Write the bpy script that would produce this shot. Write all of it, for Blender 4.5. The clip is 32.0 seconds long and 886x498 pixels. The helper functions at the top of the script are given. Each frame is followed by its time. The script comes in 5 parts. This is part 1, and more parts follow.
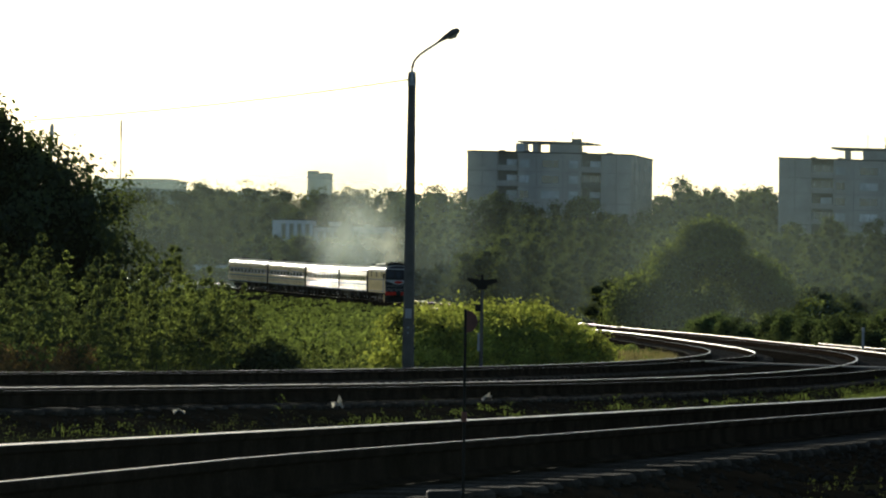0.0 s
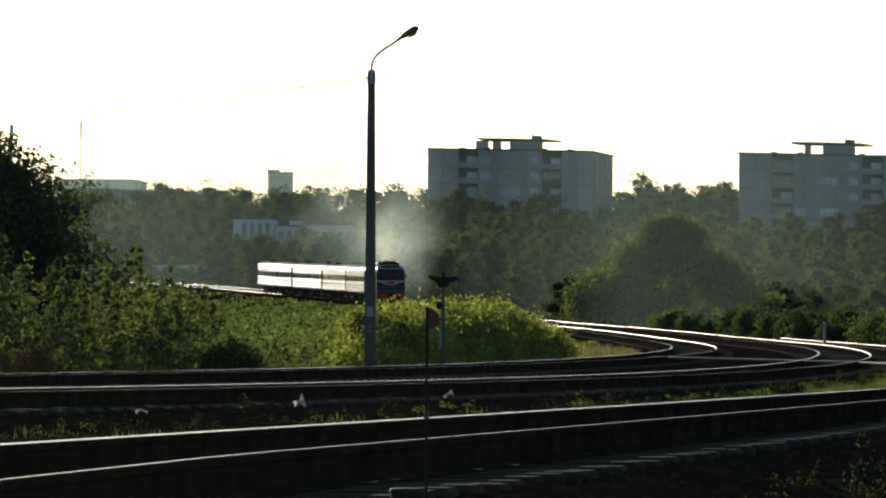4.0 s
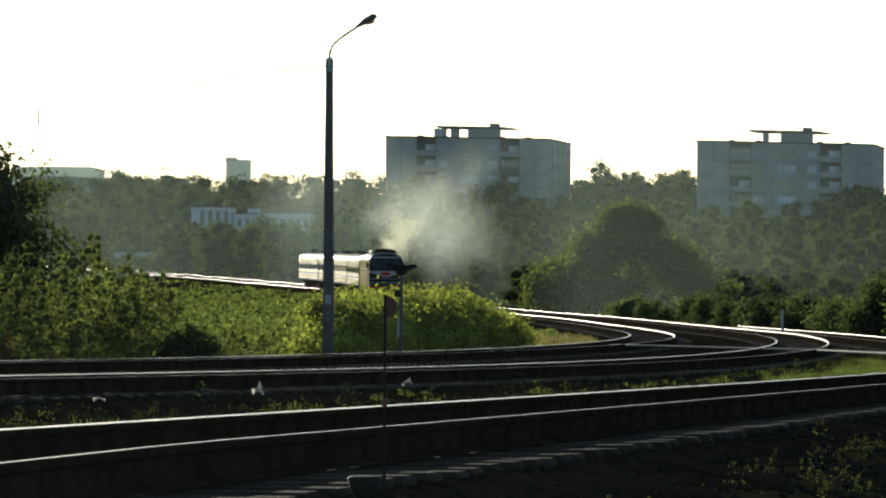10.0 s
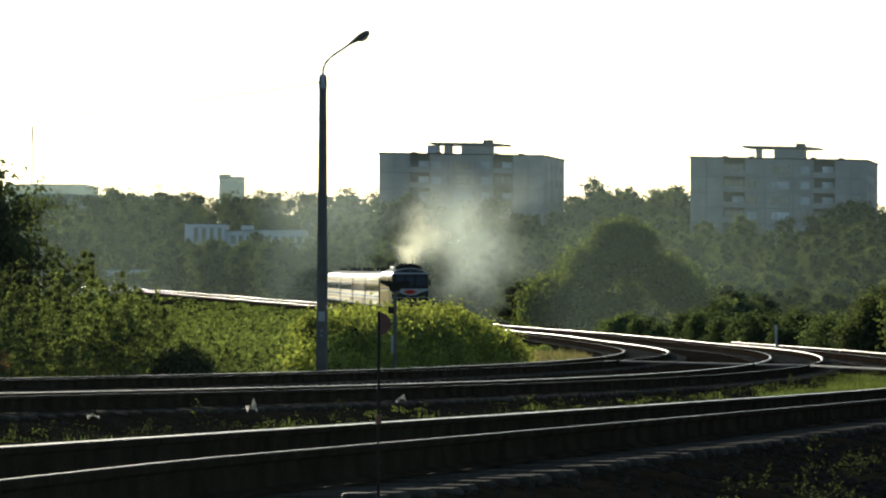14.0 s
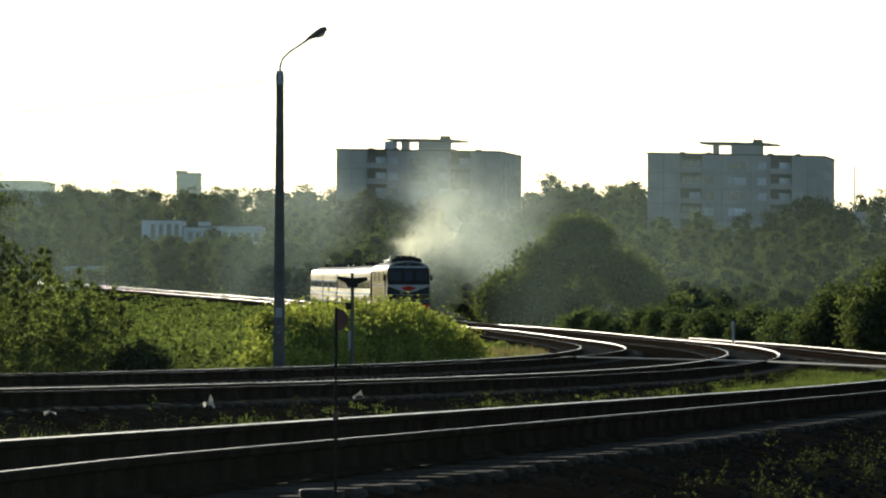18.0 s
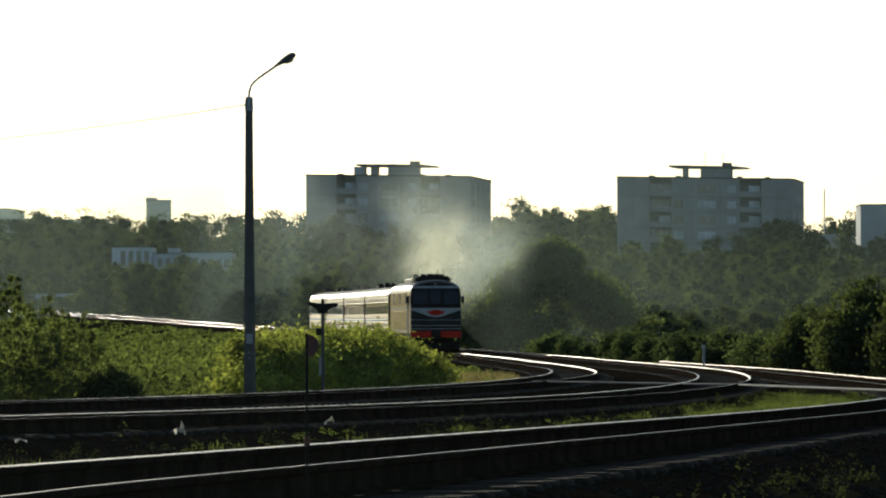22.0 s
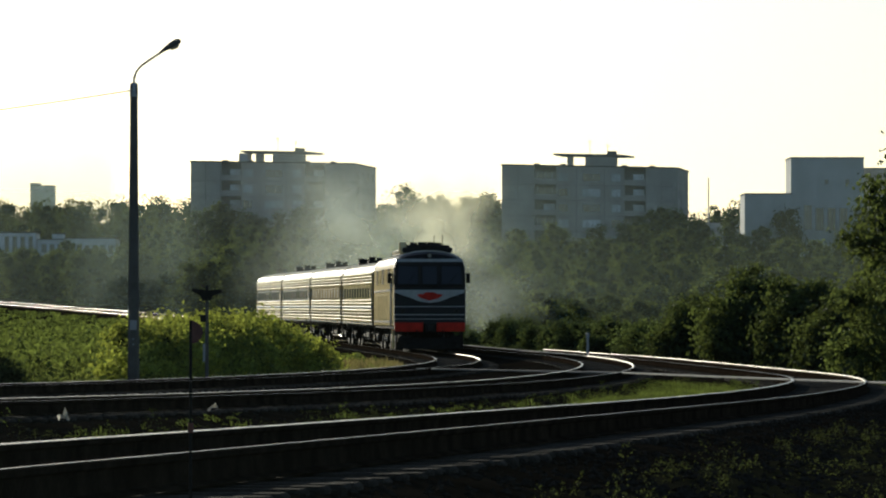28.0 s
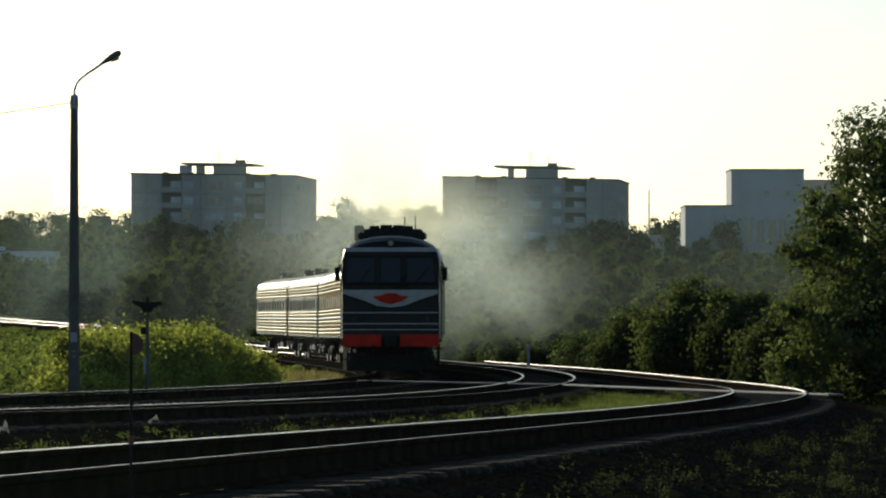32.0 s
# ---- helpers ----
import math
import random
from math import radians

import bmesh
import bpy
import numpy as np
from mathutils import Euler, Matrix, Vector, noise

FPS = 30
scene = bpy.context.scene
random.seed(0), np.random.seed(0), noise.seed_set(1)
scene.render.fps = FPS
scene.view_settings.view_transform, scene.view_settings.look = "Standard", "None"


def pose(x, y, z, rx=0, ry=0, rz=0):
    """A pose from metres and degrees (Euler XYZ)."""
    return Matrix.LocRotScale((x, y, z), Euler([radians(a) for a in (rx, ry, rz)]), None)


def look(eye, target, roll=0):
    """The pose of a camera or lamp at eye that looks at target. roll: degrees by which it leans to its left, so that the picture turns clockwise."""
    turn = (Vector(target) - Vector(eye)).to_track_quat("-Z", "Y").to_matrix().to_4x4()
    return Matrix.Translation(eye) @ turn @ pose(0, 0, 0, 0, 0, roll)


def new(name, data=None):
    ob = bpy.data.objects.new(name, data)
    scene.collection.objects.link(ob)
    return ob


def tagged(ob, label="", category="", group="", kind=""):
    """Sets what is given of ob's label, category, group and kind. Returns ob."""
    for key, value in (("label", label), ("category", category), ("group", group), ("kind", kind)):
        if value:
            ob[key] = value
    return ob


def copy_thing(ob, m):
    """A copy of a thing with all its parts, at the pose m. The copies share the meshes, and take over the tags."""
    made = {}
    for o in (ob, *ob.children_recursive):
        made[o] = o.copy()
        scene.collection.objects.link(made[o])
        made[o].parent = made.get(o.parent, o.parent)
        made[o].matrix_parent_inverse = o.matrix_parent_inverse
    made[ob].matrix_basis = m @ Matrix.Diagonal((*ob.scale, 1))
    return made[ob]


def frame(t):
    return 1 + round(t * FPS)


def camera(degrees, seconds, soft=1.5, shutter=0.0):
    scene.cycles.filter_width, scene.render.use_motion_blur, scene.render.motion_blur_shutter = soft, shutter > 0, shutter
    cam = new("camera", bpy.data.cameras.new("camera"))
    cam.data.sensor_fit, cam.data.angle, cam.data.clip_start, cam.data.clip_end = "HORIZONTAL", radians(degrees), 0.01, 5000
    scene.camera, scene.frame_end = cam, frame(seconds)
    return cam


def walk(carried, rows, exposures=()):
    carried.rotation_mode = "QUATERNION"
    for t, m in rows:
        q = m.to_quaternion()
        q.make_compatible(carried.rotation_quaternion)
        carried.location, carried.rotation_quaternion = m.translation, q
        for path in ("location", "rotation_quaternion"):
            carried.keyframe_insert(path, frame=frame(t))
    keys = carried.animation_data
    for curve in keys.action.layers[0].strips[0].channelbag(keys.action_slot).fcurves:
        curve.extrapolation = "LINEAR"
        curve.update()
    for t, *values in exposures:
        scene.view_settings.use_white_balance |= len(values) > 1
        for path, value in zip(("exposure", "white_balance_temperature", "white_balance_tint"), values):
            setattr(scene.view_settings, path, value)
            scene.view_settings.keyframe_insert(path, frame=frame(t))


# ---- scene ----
EYE = (0.0, 0.0, 0.672)
# seconds, sideways and upward reach of the look at 1000 m, roll in degrees
LOOKS = (
    (0, -57.426, 16.602, 0.80), (0.5, -55.274, 16.425, 0.64), (1, -54.110, 16.432, 0.50), (1.5, -52.415, 17.727, 0.52), (2, -51.968, 17.741, 0.48), 
    (2.5, -51.242, 18.290, 0.37), (3, -50.533, 18.459, 0.37), (3.5, -49.979, 15.856, 0.33), (5.5, -45.064, 17.941, 0.42), (6, -43.341, 16.881, 0.48), 
    (6.5, -43.734, 16.842, 0.48), (7, -44.209, 15.767, 0.64), (7.5, -45.119, 13.488, 0.56), (8, -45.968, 15.003, 0.40), (8.5, -47.137, 15.177, 0.43), 
    (9, -47.477, 11.074, 0.27), (9.5, -42.603, 11.794, 0.45), (10, -40.521, 13.705, 0.31), (10.5, -39.787, 15.582, 0.42), (11, -39.787, 16.478, 0.52), 
    (11.5, -37.656, 15.059, 0.67), (12, -39.396, 15.961, 0.43), (12.5, -41.604, 16.439, 0.41), (13, -41.785, 16.330, 0.25), 
    (13.5, -39.800, 17.094, 0.29), (14, -39.214, 17.166, 0.19), (14.5, -38.466, 17.227, 0.32), (16.5, -34.506, 17.662, 0.09), 
    (17, -31.694, 17.573, 0.21), (17.5, -30.966, 15.304, 0.21), (18, -30.286, 16.376, 0.15), (18.5, -28.067, 17.204, -0.03), 
    (19, -27.201, 17.771, 0.01), (19.5, -25.843, 18.593, -0.12), (20, -24.436, 18.885, -0.21), (20.5, -22.767, 19.493, -0.12), 
    (21, -24.329, 19.852, -0.09), (21.5, -24.779, 21.289, -0.12), (22, -24.040, 21.593, -0.22), (22.5, -21.390, 22.049, -0.35), 
    (23, -17.495, 21.806, -0.07), (23.5, -15.679, 22.099, -0.04), (24, -13.556, 22.347, 0.03), (24.5, -11.194, 22.527, -0.07), 
    (25, -8.445, 23.495, -0.01), (25.5, -8.362, 24.464, 0.00), (27.5, -3.990, 18.465, 0.08), (28, -0.005, 18.897, 0.01), (28.5, 4.363, 18.542, 0.01), 
    (29, 5.738, 18.045, -0.01), (29.5, 7.523, 20.002, -0.00), (30, 10.434, 20.698, 0.03), (30.5, 11.923, 20.010, -0.02), (31, 11.529, 20.307, 0.04), 
    (31.5, 12.156, 20.365, -0.01), (32, 12.343, 21.379, -0.03), 
)
EXPOSURE = ((0.0, -0.1), (6.0, 0.0), (9.0, 0.22), (12.0, 0.38), (14.0, 0.32), (18.0, 0.27), (19.0, 0.25), (20.0, 0.0), (24.0, -0.14), (28.0, -0.22), (32.0, -0.2))
cam = camera(10.54, 32.0, 2.1)
walk(cam, [(t, look(EYE, (sx, 1000.0, EYE[2] + up), roll)) for t, sx, up, roll in LOOKS], [(t, ev, 5900, 5) for t, ev in EXPOSURE])

# ---- light: low evening sun ahead, a little to the side of the line of view ----
SUN_AZ, SUN_EL = radians(-17.6), radians(11.5)
SUN_DIR = Vector((math.sin(SUN_AZ) * math.cos(SUN_EL), math.cos(SUN_AZ) * math.cos(SUN_EL), math.sin(SUN_EL)))
world = bpy.data.worlds.new("evening_sky")
scene.world = world
world.use_nodes = True
sky = world.node_tree.nodes.new("ShaderNodeTexSky")
sky.sky_type = "NISHITA"
sky.sun_disc = False
sky.sun_elevation, sky.sun_rotation = SUN_EL, SUN_AZ
sky.air_density, sky.dust_density = 0.7, 0.5
background = world.node_tree.nodes["Background"]
background.inputs["Strength"].default_value = 0.097
world.node_tree.links.new(sky.outputs["Color"], background.inputs["Color"])
sun = new("sun", bpy.data.lights.new("sun", "SUN"))
sun.data.energy, sun.data.angle, sun.data.color = 4.4, radians(0.6), (1.0, 0.87, 0.66)
sun.matrix_world = look(SUN_DIR * 200.0, (0, 0, 0))

# ---- mesh and material helpers ----
class Geo:
    """Collects simple solids into one mesh."""

    def __init__(self):
        self.v, self.f, self.mi, self.slot = [], [], [], 0

    def add(self, verts, faces):
        n = len(self.v)
        self.v.extend(tuple(p) for p in verts)
        self.f.extend(tuple(i + n for i in q) for q in faces)
        self.mi.extend([self.slot] * len(faces))
        return self

    def box(self, c, s, rz=0.0, bevel=0.0):
        x, y, z = s[0] / 2, s[1] / 2, s[2] / 2
        if bevel <= 0:
            vs = [(i * x, j * y, k * z) for i in (-1, 1) for j in (-1, 1) for k in (-1, 1)]
            fs = [(0, 1, 3, 2), (4, 6, 7, 5), (0, 4, 5, 1), (2, 3, 7, 6), (0, 2, 6, 4), (1, 5, 7, 3)]
        else:
            bm = bmesh.new()
            bmesh.ops.create_cube(bm, size=1.0, matrix=Matrix.Diagonal((*s, 1)))
            bmesh.ops.bevel(bm, geom=bm.edges[:], offset=bevel, segments=1, affect="EDGES")
            bm.verts.index_update()
            vs = [tuple(v.co) for v in bm.verts]
            fs = [tuple(v.index for v in f.verts) for f in bm.faces]
            bm.free()
        ca, sa = math.cos(rz), math.sin(rz)
        return self.add([(c[0] + ca * a - sa * b, c[1] + sa * a + ca * b, c[2] + d) for a, b, d in vs], fs)

    def tube(self, p0, p1, r0, r1=None, n=8):
        r1 = r0 if r1 is None else r1
        p0, p1 = Vector(p0), Vector(p1)
        d = (p1 - p0).normalized()
        a = d.orthogonal().normalized()
        b = d.cross(a)
        vs = []
        for p, r in ((p0, r0), (p1, r1)):
            vs += [p + (a * math.cos(2 * math.pi * i / n) + b * math.sin(2 * math.pi * i / n)) * r for i in range(n)]
        fs = [(i, (i + 1) % n, n + (i + 1) % n, n + i) for i in range(n)]
        fs += [tuple(range(n - 1, -1, -1)), tuple(range(n, 2 * n))]
        return self.add(vs, fs)

    def sweep(self, rings, closed=True, caps=True):
        n = len(rings[0])
        vs = [p for r in rings for p in r]
        m = n if closed else n - 1
        fs = [(k * n + i, k * n + (i + 1) % n, (k + 1) * n + (i + 1) % n, (k + 1) * n + i) for k in range(len(rings) - 1) for i in range(m)]
        if caps and closed:
            fs += [tuple(range(n - 1, -1, -1)), tuple(range((len(rings) - 1) * n, len(rings) * n))]
        return self.add(vs, fs)

    def ob(self, name, mats, parent=None, label="", smooth=False):
        me = bpy.data.meshes.new(name)
        me.from_pydata(self.v, [], self.f)
        for m in mats if isinstance(mats, (list, tuple)) else (mats,):
            me.materials.append(m)
        if any(self.mi):
            me.polygons.foreach_set("material_index", self.mi)
        if smooth:
            me.polygons.foreach_set("use_smooth", [True] * len(self.f))
        me.update()
        o = new(name, me)
        if parent is not None:
            o.parent = parent
        return tagged(o, label)


def thing(name, m, label, category, group="", kind=""):
    o = new(name)
    o.matrix_basis = m
    return tagged(o, label, category, group, kind)


def material(name, colour, rough=0.7, metal=0.0, scale=4.0, vary=0.35, bump=0.3, fine=40.0, tint=None, spec=0.5, rand=0.0, gloss=None):
    """A surface with variation at two scales, relief, and a chance shift from object to object."""
    mat = bpy.data.materials.new(name)
    mat.use_nodes = True
    nt = mat.node_tree
    bsdf = nt.nodes["Principled BSDF"]
    co = nt.nodes.new("ShaderNodeTexCoord")
    big, small = nt.nodes.new("ShaderNodeTexNoise"), nt.nodes.new("ShaderNodeTexNoise")
    big.inputs["Scale"].default_value, small.inputs["Scale"].default_value = scale, fine
    big.inputs["Detail"].default_value = 6.0
    for nd in (big, small):
        nt.links.new(co.outputs["Object"], nd.inputs["Vector"])
    mix = nt.nodes.new("ShaderNodeMix")
    mix.data_type = "RGBA"
    dark = [c * (1 - vary) for c in colour] if tint is None else tint
    mix.inputs[6].default_value, mix.inputs[7].default_value = (*dark, 1), (*[min(c * (1 + vary * 0.6), 1) for c in colour], 1)
    ramp = nt.nodes.new("ShaderNodeMapRange")
    ramp.inputs[1].default_value, ramp.inputs[2].default_value = 0.32, 0.68
    nt.links.new(big.outputs["Fac"], ramp.inputs[0])
    nt.links.new(ramp.outputs[0], mix.inputs[0])
    hue = nt.nodes.new("ShaderNodeHueSaturation")
    nt.links.new(mix.outputs[2], hue.inputs["Color"])
    val = nt.nodes.new("ShaderNodeMapRange")
    val.inputs[1].default_value, val.inputs[2].default_value = 0.25, 0.75
    val.inputs[3].default_value, val.inputs[4].default_value = 1 - vary * 0.5, 1 + vary * 0.5
    nt.links.new(small.outputs["Fac"], val.inputs[0])
    if rand > 0:
        info = nt.nodes.new("ShaderNodeObjectInfo")
        mul = nt.nodes.new("ShaderNodeMapRange")
        mul.inputs[3].default_value, mul.inputs[4].default_value = 1 - rand, 1 + rand
        nt.links.new(info.outputs["Random"], mul.inputs[0])
        prod = nt.nodes.new("ShaderNodeMath")
        prod.operation = "MULTIPLY"
        nt.links.new(val.outputs[0], prod.inputs[0])
        nt.links.new(mul.outputs[0], prod.inputs[1])
        nt.links.new(prod.outputs[0], hue.inputs["Value"])
    else:
        nt.links.new(val.outputs[0], hue.inputs["Value"])
    nt.links.new(hue.outputs["Color"], bsdf.inputs["Base Color"])
    rr = nt.nodes.new("ShaderNodeMapRange")
    rr.inputs[3].default_value, rr.inputs[4].default_value = max(rough - 0.12, 0.03), min(rough + 0.12, 1)
    nt.links.new(big.outputs["Fac"], rr.inputs[0])
    nt.links.new(rr.outputs[0], bsdf.inputs["Roughness"])
    bsdf.inputs["Metallic"].default_value = metal
    bsdf.inputs["Specular IOR Level"].default_value = spec
    if bump > 0:
        bp = nt.nodes.new("ShaderNodeBump")
        bp.inputs["Strength"].default_value, bp.inputs["Distance"].default_value = bump, 0.02
        nt.links.new(small.outputs["Fac"], bp.inputs["Height"])
        nt.links.new(bp.outputs[0], bsdf.inputs["Normal"])
    if gloss:  # a thin clear coat: a small, even share of sharp reflection
        coat, both = nt.nodes.new("ShaderNodeBsdfGlossy"), nt.nodes.new("ShaderNodeMixShader")
        both.inputs[0].default_value, coat.inputs["Roughness"].default_value = gloss
        nt.links.new(bsdf.outputs[0], both.inputs[1])
        nt.links.new(coat.outputs[0], both.inputs[2])
        nt.links.new(both.outputs[0], nt.nodes["Material Output"].inputs["Surface"])
    return mat


def leaf_material(name, top, through_colour, share=0.45, rand=0.25):
    """Leaves: light falls on them and shines through them; each leaf differs."""
    mat = bpy.data.materials.new(name)
    mat.use_nodes = True
    nt = mat.node_tree
    nt.nodes.clear()
    out = nt.nodes.new("ShaderNodeOutputMaterial")
    geo, info = nt.nodes.new("ShaderNodeNewGeometry"), nt.nodes.new("ShaderNodeObjectInfo")
    co, nz = nt.nodes.new("ShaderNodeTexCoord"), nt.nodes.new("ShaderNodeTexNoise")
    nz.inputs["Scale"].default_value = 0.7
    nt.links.new(co.outputs["Object"], nz.inputs["Vector"])
    fac = nt.nodes.new("ShaderNodeMath")
    fac.operation = "MULTIPLY_ADD"
    fac.inputs[1].default_value, fac.inputs[2].default_value = 0.5, 0.16
    nt.links.new(geo.outputs["Random Per Island"], fac.inputs[0])
    sm = nt.nodes.new("ShaderNodeMath")
    sm.operation = "MULTIPLY_ADD"
    sm.inputs[1].default_value = 0.5
    patch = nt.nodes.new("ShaderNodeMapRange")
    patch.inputs[1].default_value, patch.inputs[2].default_value, patch.inputs[4].default_value = 0.33, 0.67, 1.25
    nt.links.new(nz.outputs["Fac"], patch.inputs[0])
    nt.links.new(patch.outputs[0], sm.inputs[0])
    nt.links.new(fac.outputs[0], sm.inputs[2])
    ob = nt.nodes.new("ShaderNodeMapRange")
    ob.inputs[3].default_value, ob.inputs[4].default_value = 1 - rand, 1 + rand
    nt.links.new(info.outputs["Random"], ob.inputs[0])
    val = nt.nodes.new("ShaderNodeMath")
    val.operation = "MULTIPLY"
    nt.links.new(sm.outputs[0], val.inputs[0])
    nt.links.new(ob.outputs[0], val.inputs[1])
    cols = []
    for c in (top, through_colour):
        h = nt.nodes.new("ShaderNodeHueSaturation")
        h.inputs["Color"].default_value = (*c, 1)
        nt.links.new(val.outputs[0], h.inputs["Value"])
        cols.append(h)
    dif, tra, glo = nt.nodes.new("ShaderNodeBsdfDiffuse"), nt.nodes.new("ShaderNodeBsdfTranslucent"), nt.nodes.new("ShaderNodeBsdfGlossy")
    glo.inputs["Roughness"].default_value = 0.5
    glo.inputs["Color"].default_value = (0.8, 0.85, 0.75, 1)
    nt.links.new(cols[0].outputs[0], dif.inputs["Color"])
    nt.links.new(cols[1].outputs[0], tra.inputs["Color"])
    m1, m2 = nt.nodes.new("ShaderNodeMixShader"), nt.nodes.new("ShaderNodeMixShader")
    m1.inputs[0].default_value, m2.inputs[0].default_value = share, 0.025
    nt.links.new(dif.outputs[0], m1.inputs[1])
    nt.links.new(tra.outputs[0], m1.inputs[2])
    nt.links.new(m1.outputs[0], m2.inputs[1])
    nt.links.new(glo.outputs[0], m2.inputs[2])
    nt.links.new(m2.outputs[0], out.inputs["Surface"])
    return mat


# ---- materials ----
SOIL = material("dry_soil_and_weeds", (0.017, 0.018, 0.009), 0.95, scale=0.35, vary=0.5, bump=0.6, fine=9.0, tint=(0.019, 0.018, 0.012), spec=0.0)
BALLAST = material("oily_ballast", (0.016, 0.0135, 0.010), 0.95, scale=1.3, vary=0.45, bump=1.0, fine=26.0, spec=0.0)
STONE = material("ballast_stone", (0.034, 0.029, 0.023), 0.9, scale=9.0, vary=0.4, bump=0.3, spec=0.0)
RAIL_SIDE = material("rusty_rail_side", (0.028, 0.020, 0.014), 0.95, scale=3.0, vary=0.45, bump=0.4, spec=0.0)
RAIL_TOP = material("polished_rail_head", (0.42, 0.32, 0.19), 0.24, 1.0, scale=2.0, vary=0.2, bump=0.05)
RAIL_FACE = material("worn_rail_face", (0.14, 0.105, 0.065), 0.38, 1.0, scale=2.0, vary=0.2, bump=0.05)
RAIL_EDGE = material("dull_rail_corner", (0.27, 0.22, 0.16), 0.34, 1.0, scale=3.0, vary=0.3, bump=0.1)
SLEEPER = material("weathered_sleeper", (0.050, 0.043, 0.034), 0.9, scale=6.0, vary=0.4, bump=0.5, rand=0.3, spec=0.01)
PLANK = material("grey_crossing_plank", (0.24, 0.225, 0.20), 0.8, scale=5.0, vary=0.3, bump=0.3, rand=0.15)
CONCRETE = material("pole_concrete", (0.12, 0.108, 0.09), 0.85, scale=2.5, vary=0.3, bump=0.35, fine=30)
GALV = material("galvanised_steel", (0.32, 0.33, 0.33), 0.45, 0.7, scale=5.0, vary=0.2, bump=0.1)
BLACK = material("black_paint", (0.016, 0.015, 0.014), 0.7, scale=8.0, vary=0.3, bump=0.1, spec=0.1)
DARKIRON = material("dark_iron", (0.024, 0.021, 0.019), 0.75, 0.1, scale=6.0, vary=0.4, bump=0.3, spec=0.2)
WHITE = material("white_enamel", (0.72, 0.72, 0.70), 0.4, scale=6.0, vary=0.12, bump=0.05)
RUSTRED = material("faded_red_plate", (0.16, 0.05, 0.03), 0.6, scale=7.0, vary=0.35, bump=0.1)
PANEL = material("grey_panel_wall", (0.40, 0.385, 0.36), 0.9, scale=0.25, vary=0.2, bump=0.15, fine=3.0)
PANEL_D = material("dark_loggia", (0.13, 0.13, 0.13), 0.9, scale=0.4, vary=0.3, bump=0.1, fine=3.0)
WHITE_WALL = material("whitewashed_wall", (0.86, 0.86, 0.84), 0.85, scale=0.3, vary=0.12, bump=0.1, fine=3.0)
PANEL_W = material("pale_blue_wall", (0.51, 0.53, 0.53), 0.85, scale=0.3, vary=0.15, bump=0.1, fine=3.0)
ROOFING = material("roofing_felt", (0.07, 0.07, 0.07), 0.9, scale=0.5, vary=0.3, bump=0.2, fine=5.0)
PANE = material("window_pane", (0.06, 0.075, 0.09), 0.08, scale=0.6, vary=0.5, bump=0.0, spec=0.9, rand=0.5)
CURTAIN = material("curtained_pane", (0.55, 0.58, 0.60), 0.35, scale=0.6, vary=0.3, bump=0.0, rand=0.3)
FRAME = material("white_window_frame", (0.36, 0.36, 0.35), 0.6, scale=3.0, vary=0.15, bump=0.0)
BARK = material("bark", (0.05, 0.04, 0.028), 0.98, scale=5.0, vary=0.4, bump=0.8, fine=18.0)
LOCO_BLUE = material("dark_blue_paint", (0.013, 0.011, 0.011), 0.4, scale=3.0, vary=0.3, bump=0.03, spec=0.18)
LOCO_RED = material("red_paint", (0.58, 0.025, 0.012), 0.5, scale=3.0, vary=0.3, bump=0.03, spec=0.12)
LOCO_WHITE = material("white_stripe_paint", (0.40, 0.39, 0.36), 0.4, scale=4.0, vary=0.15, bump=0.03)
LOCO_CREAM = material("cream_side_paint", (0.68, 0.54, 0.25), 0.6, scale=2.0, vary=0.22, bump=0, spec=0.0, gloss=(0.12, 0.26))
COACH_PAINT = material("pale_coach_paint", (0.68, 0.55, 0.25), 0.6, scale=1.2, vary=0.2, bump=0, spec=0.0, gloss=(0.13, 0.22))
COACH_GREEN = material("faded_green_band", (0.10, 0.16, 0.13), 0.6, scale=1.5, vary=0.3, bump=0.05, spec=0.06)
COACH_TAN = material("faded_tan_band", (0.46, 0.37, 0.20), 0.6, scale=1.5, vary=0.3, bump=0, spec=0.0, gloss=(0.07, 0.22))
# coach body between the ribs, darker than the ribs
COACH_GROOVE = material("dark_coach_groove", (0.22, 0.18, 0.09), 0.7, scale=1.5, vary=0.3, bump=0.05, spec=0.0, gloss=(0.003, 0.25))
COACH_BLUE = material("blue_coach_band", (0.05, 0.09, 0.14), 0.30, scale=1.2, vary=0.2, bump=0.03)
COACH_ROOF = material("silver_roof_paint", (0.56, 0.48, 0.32), 0.6, 0.0, scale=1.0, vary=0.25, bump=0.03, fine=6.0, spec=0.0, gloss=(0.25, 0.28))
UNDER = material("grimy_underframe", (0.026, 0.022, 0.019), 0.85, scale=3.0, vary=0.4, bump=0.3, spec=0.1)
TRAIN_GLASS = material("dark_train_glass", (0.014, 0.014, 0.015), 0.08, scale=1.0, vary=0.2, bump=0.0, spec=0.4)
CURTAINED = material("curtained_coach_window", (0.33, 0.27, 0.16), 0.3, scale=1.0, vary=0.4, bump=0.0, spec=0.3, rand=0.3)
LENS = material("lamp_lens", (0.16, 0.16, 0.15), 0.1, scale=4.0, vary=0.1, bump=0.0, spec=0.8)

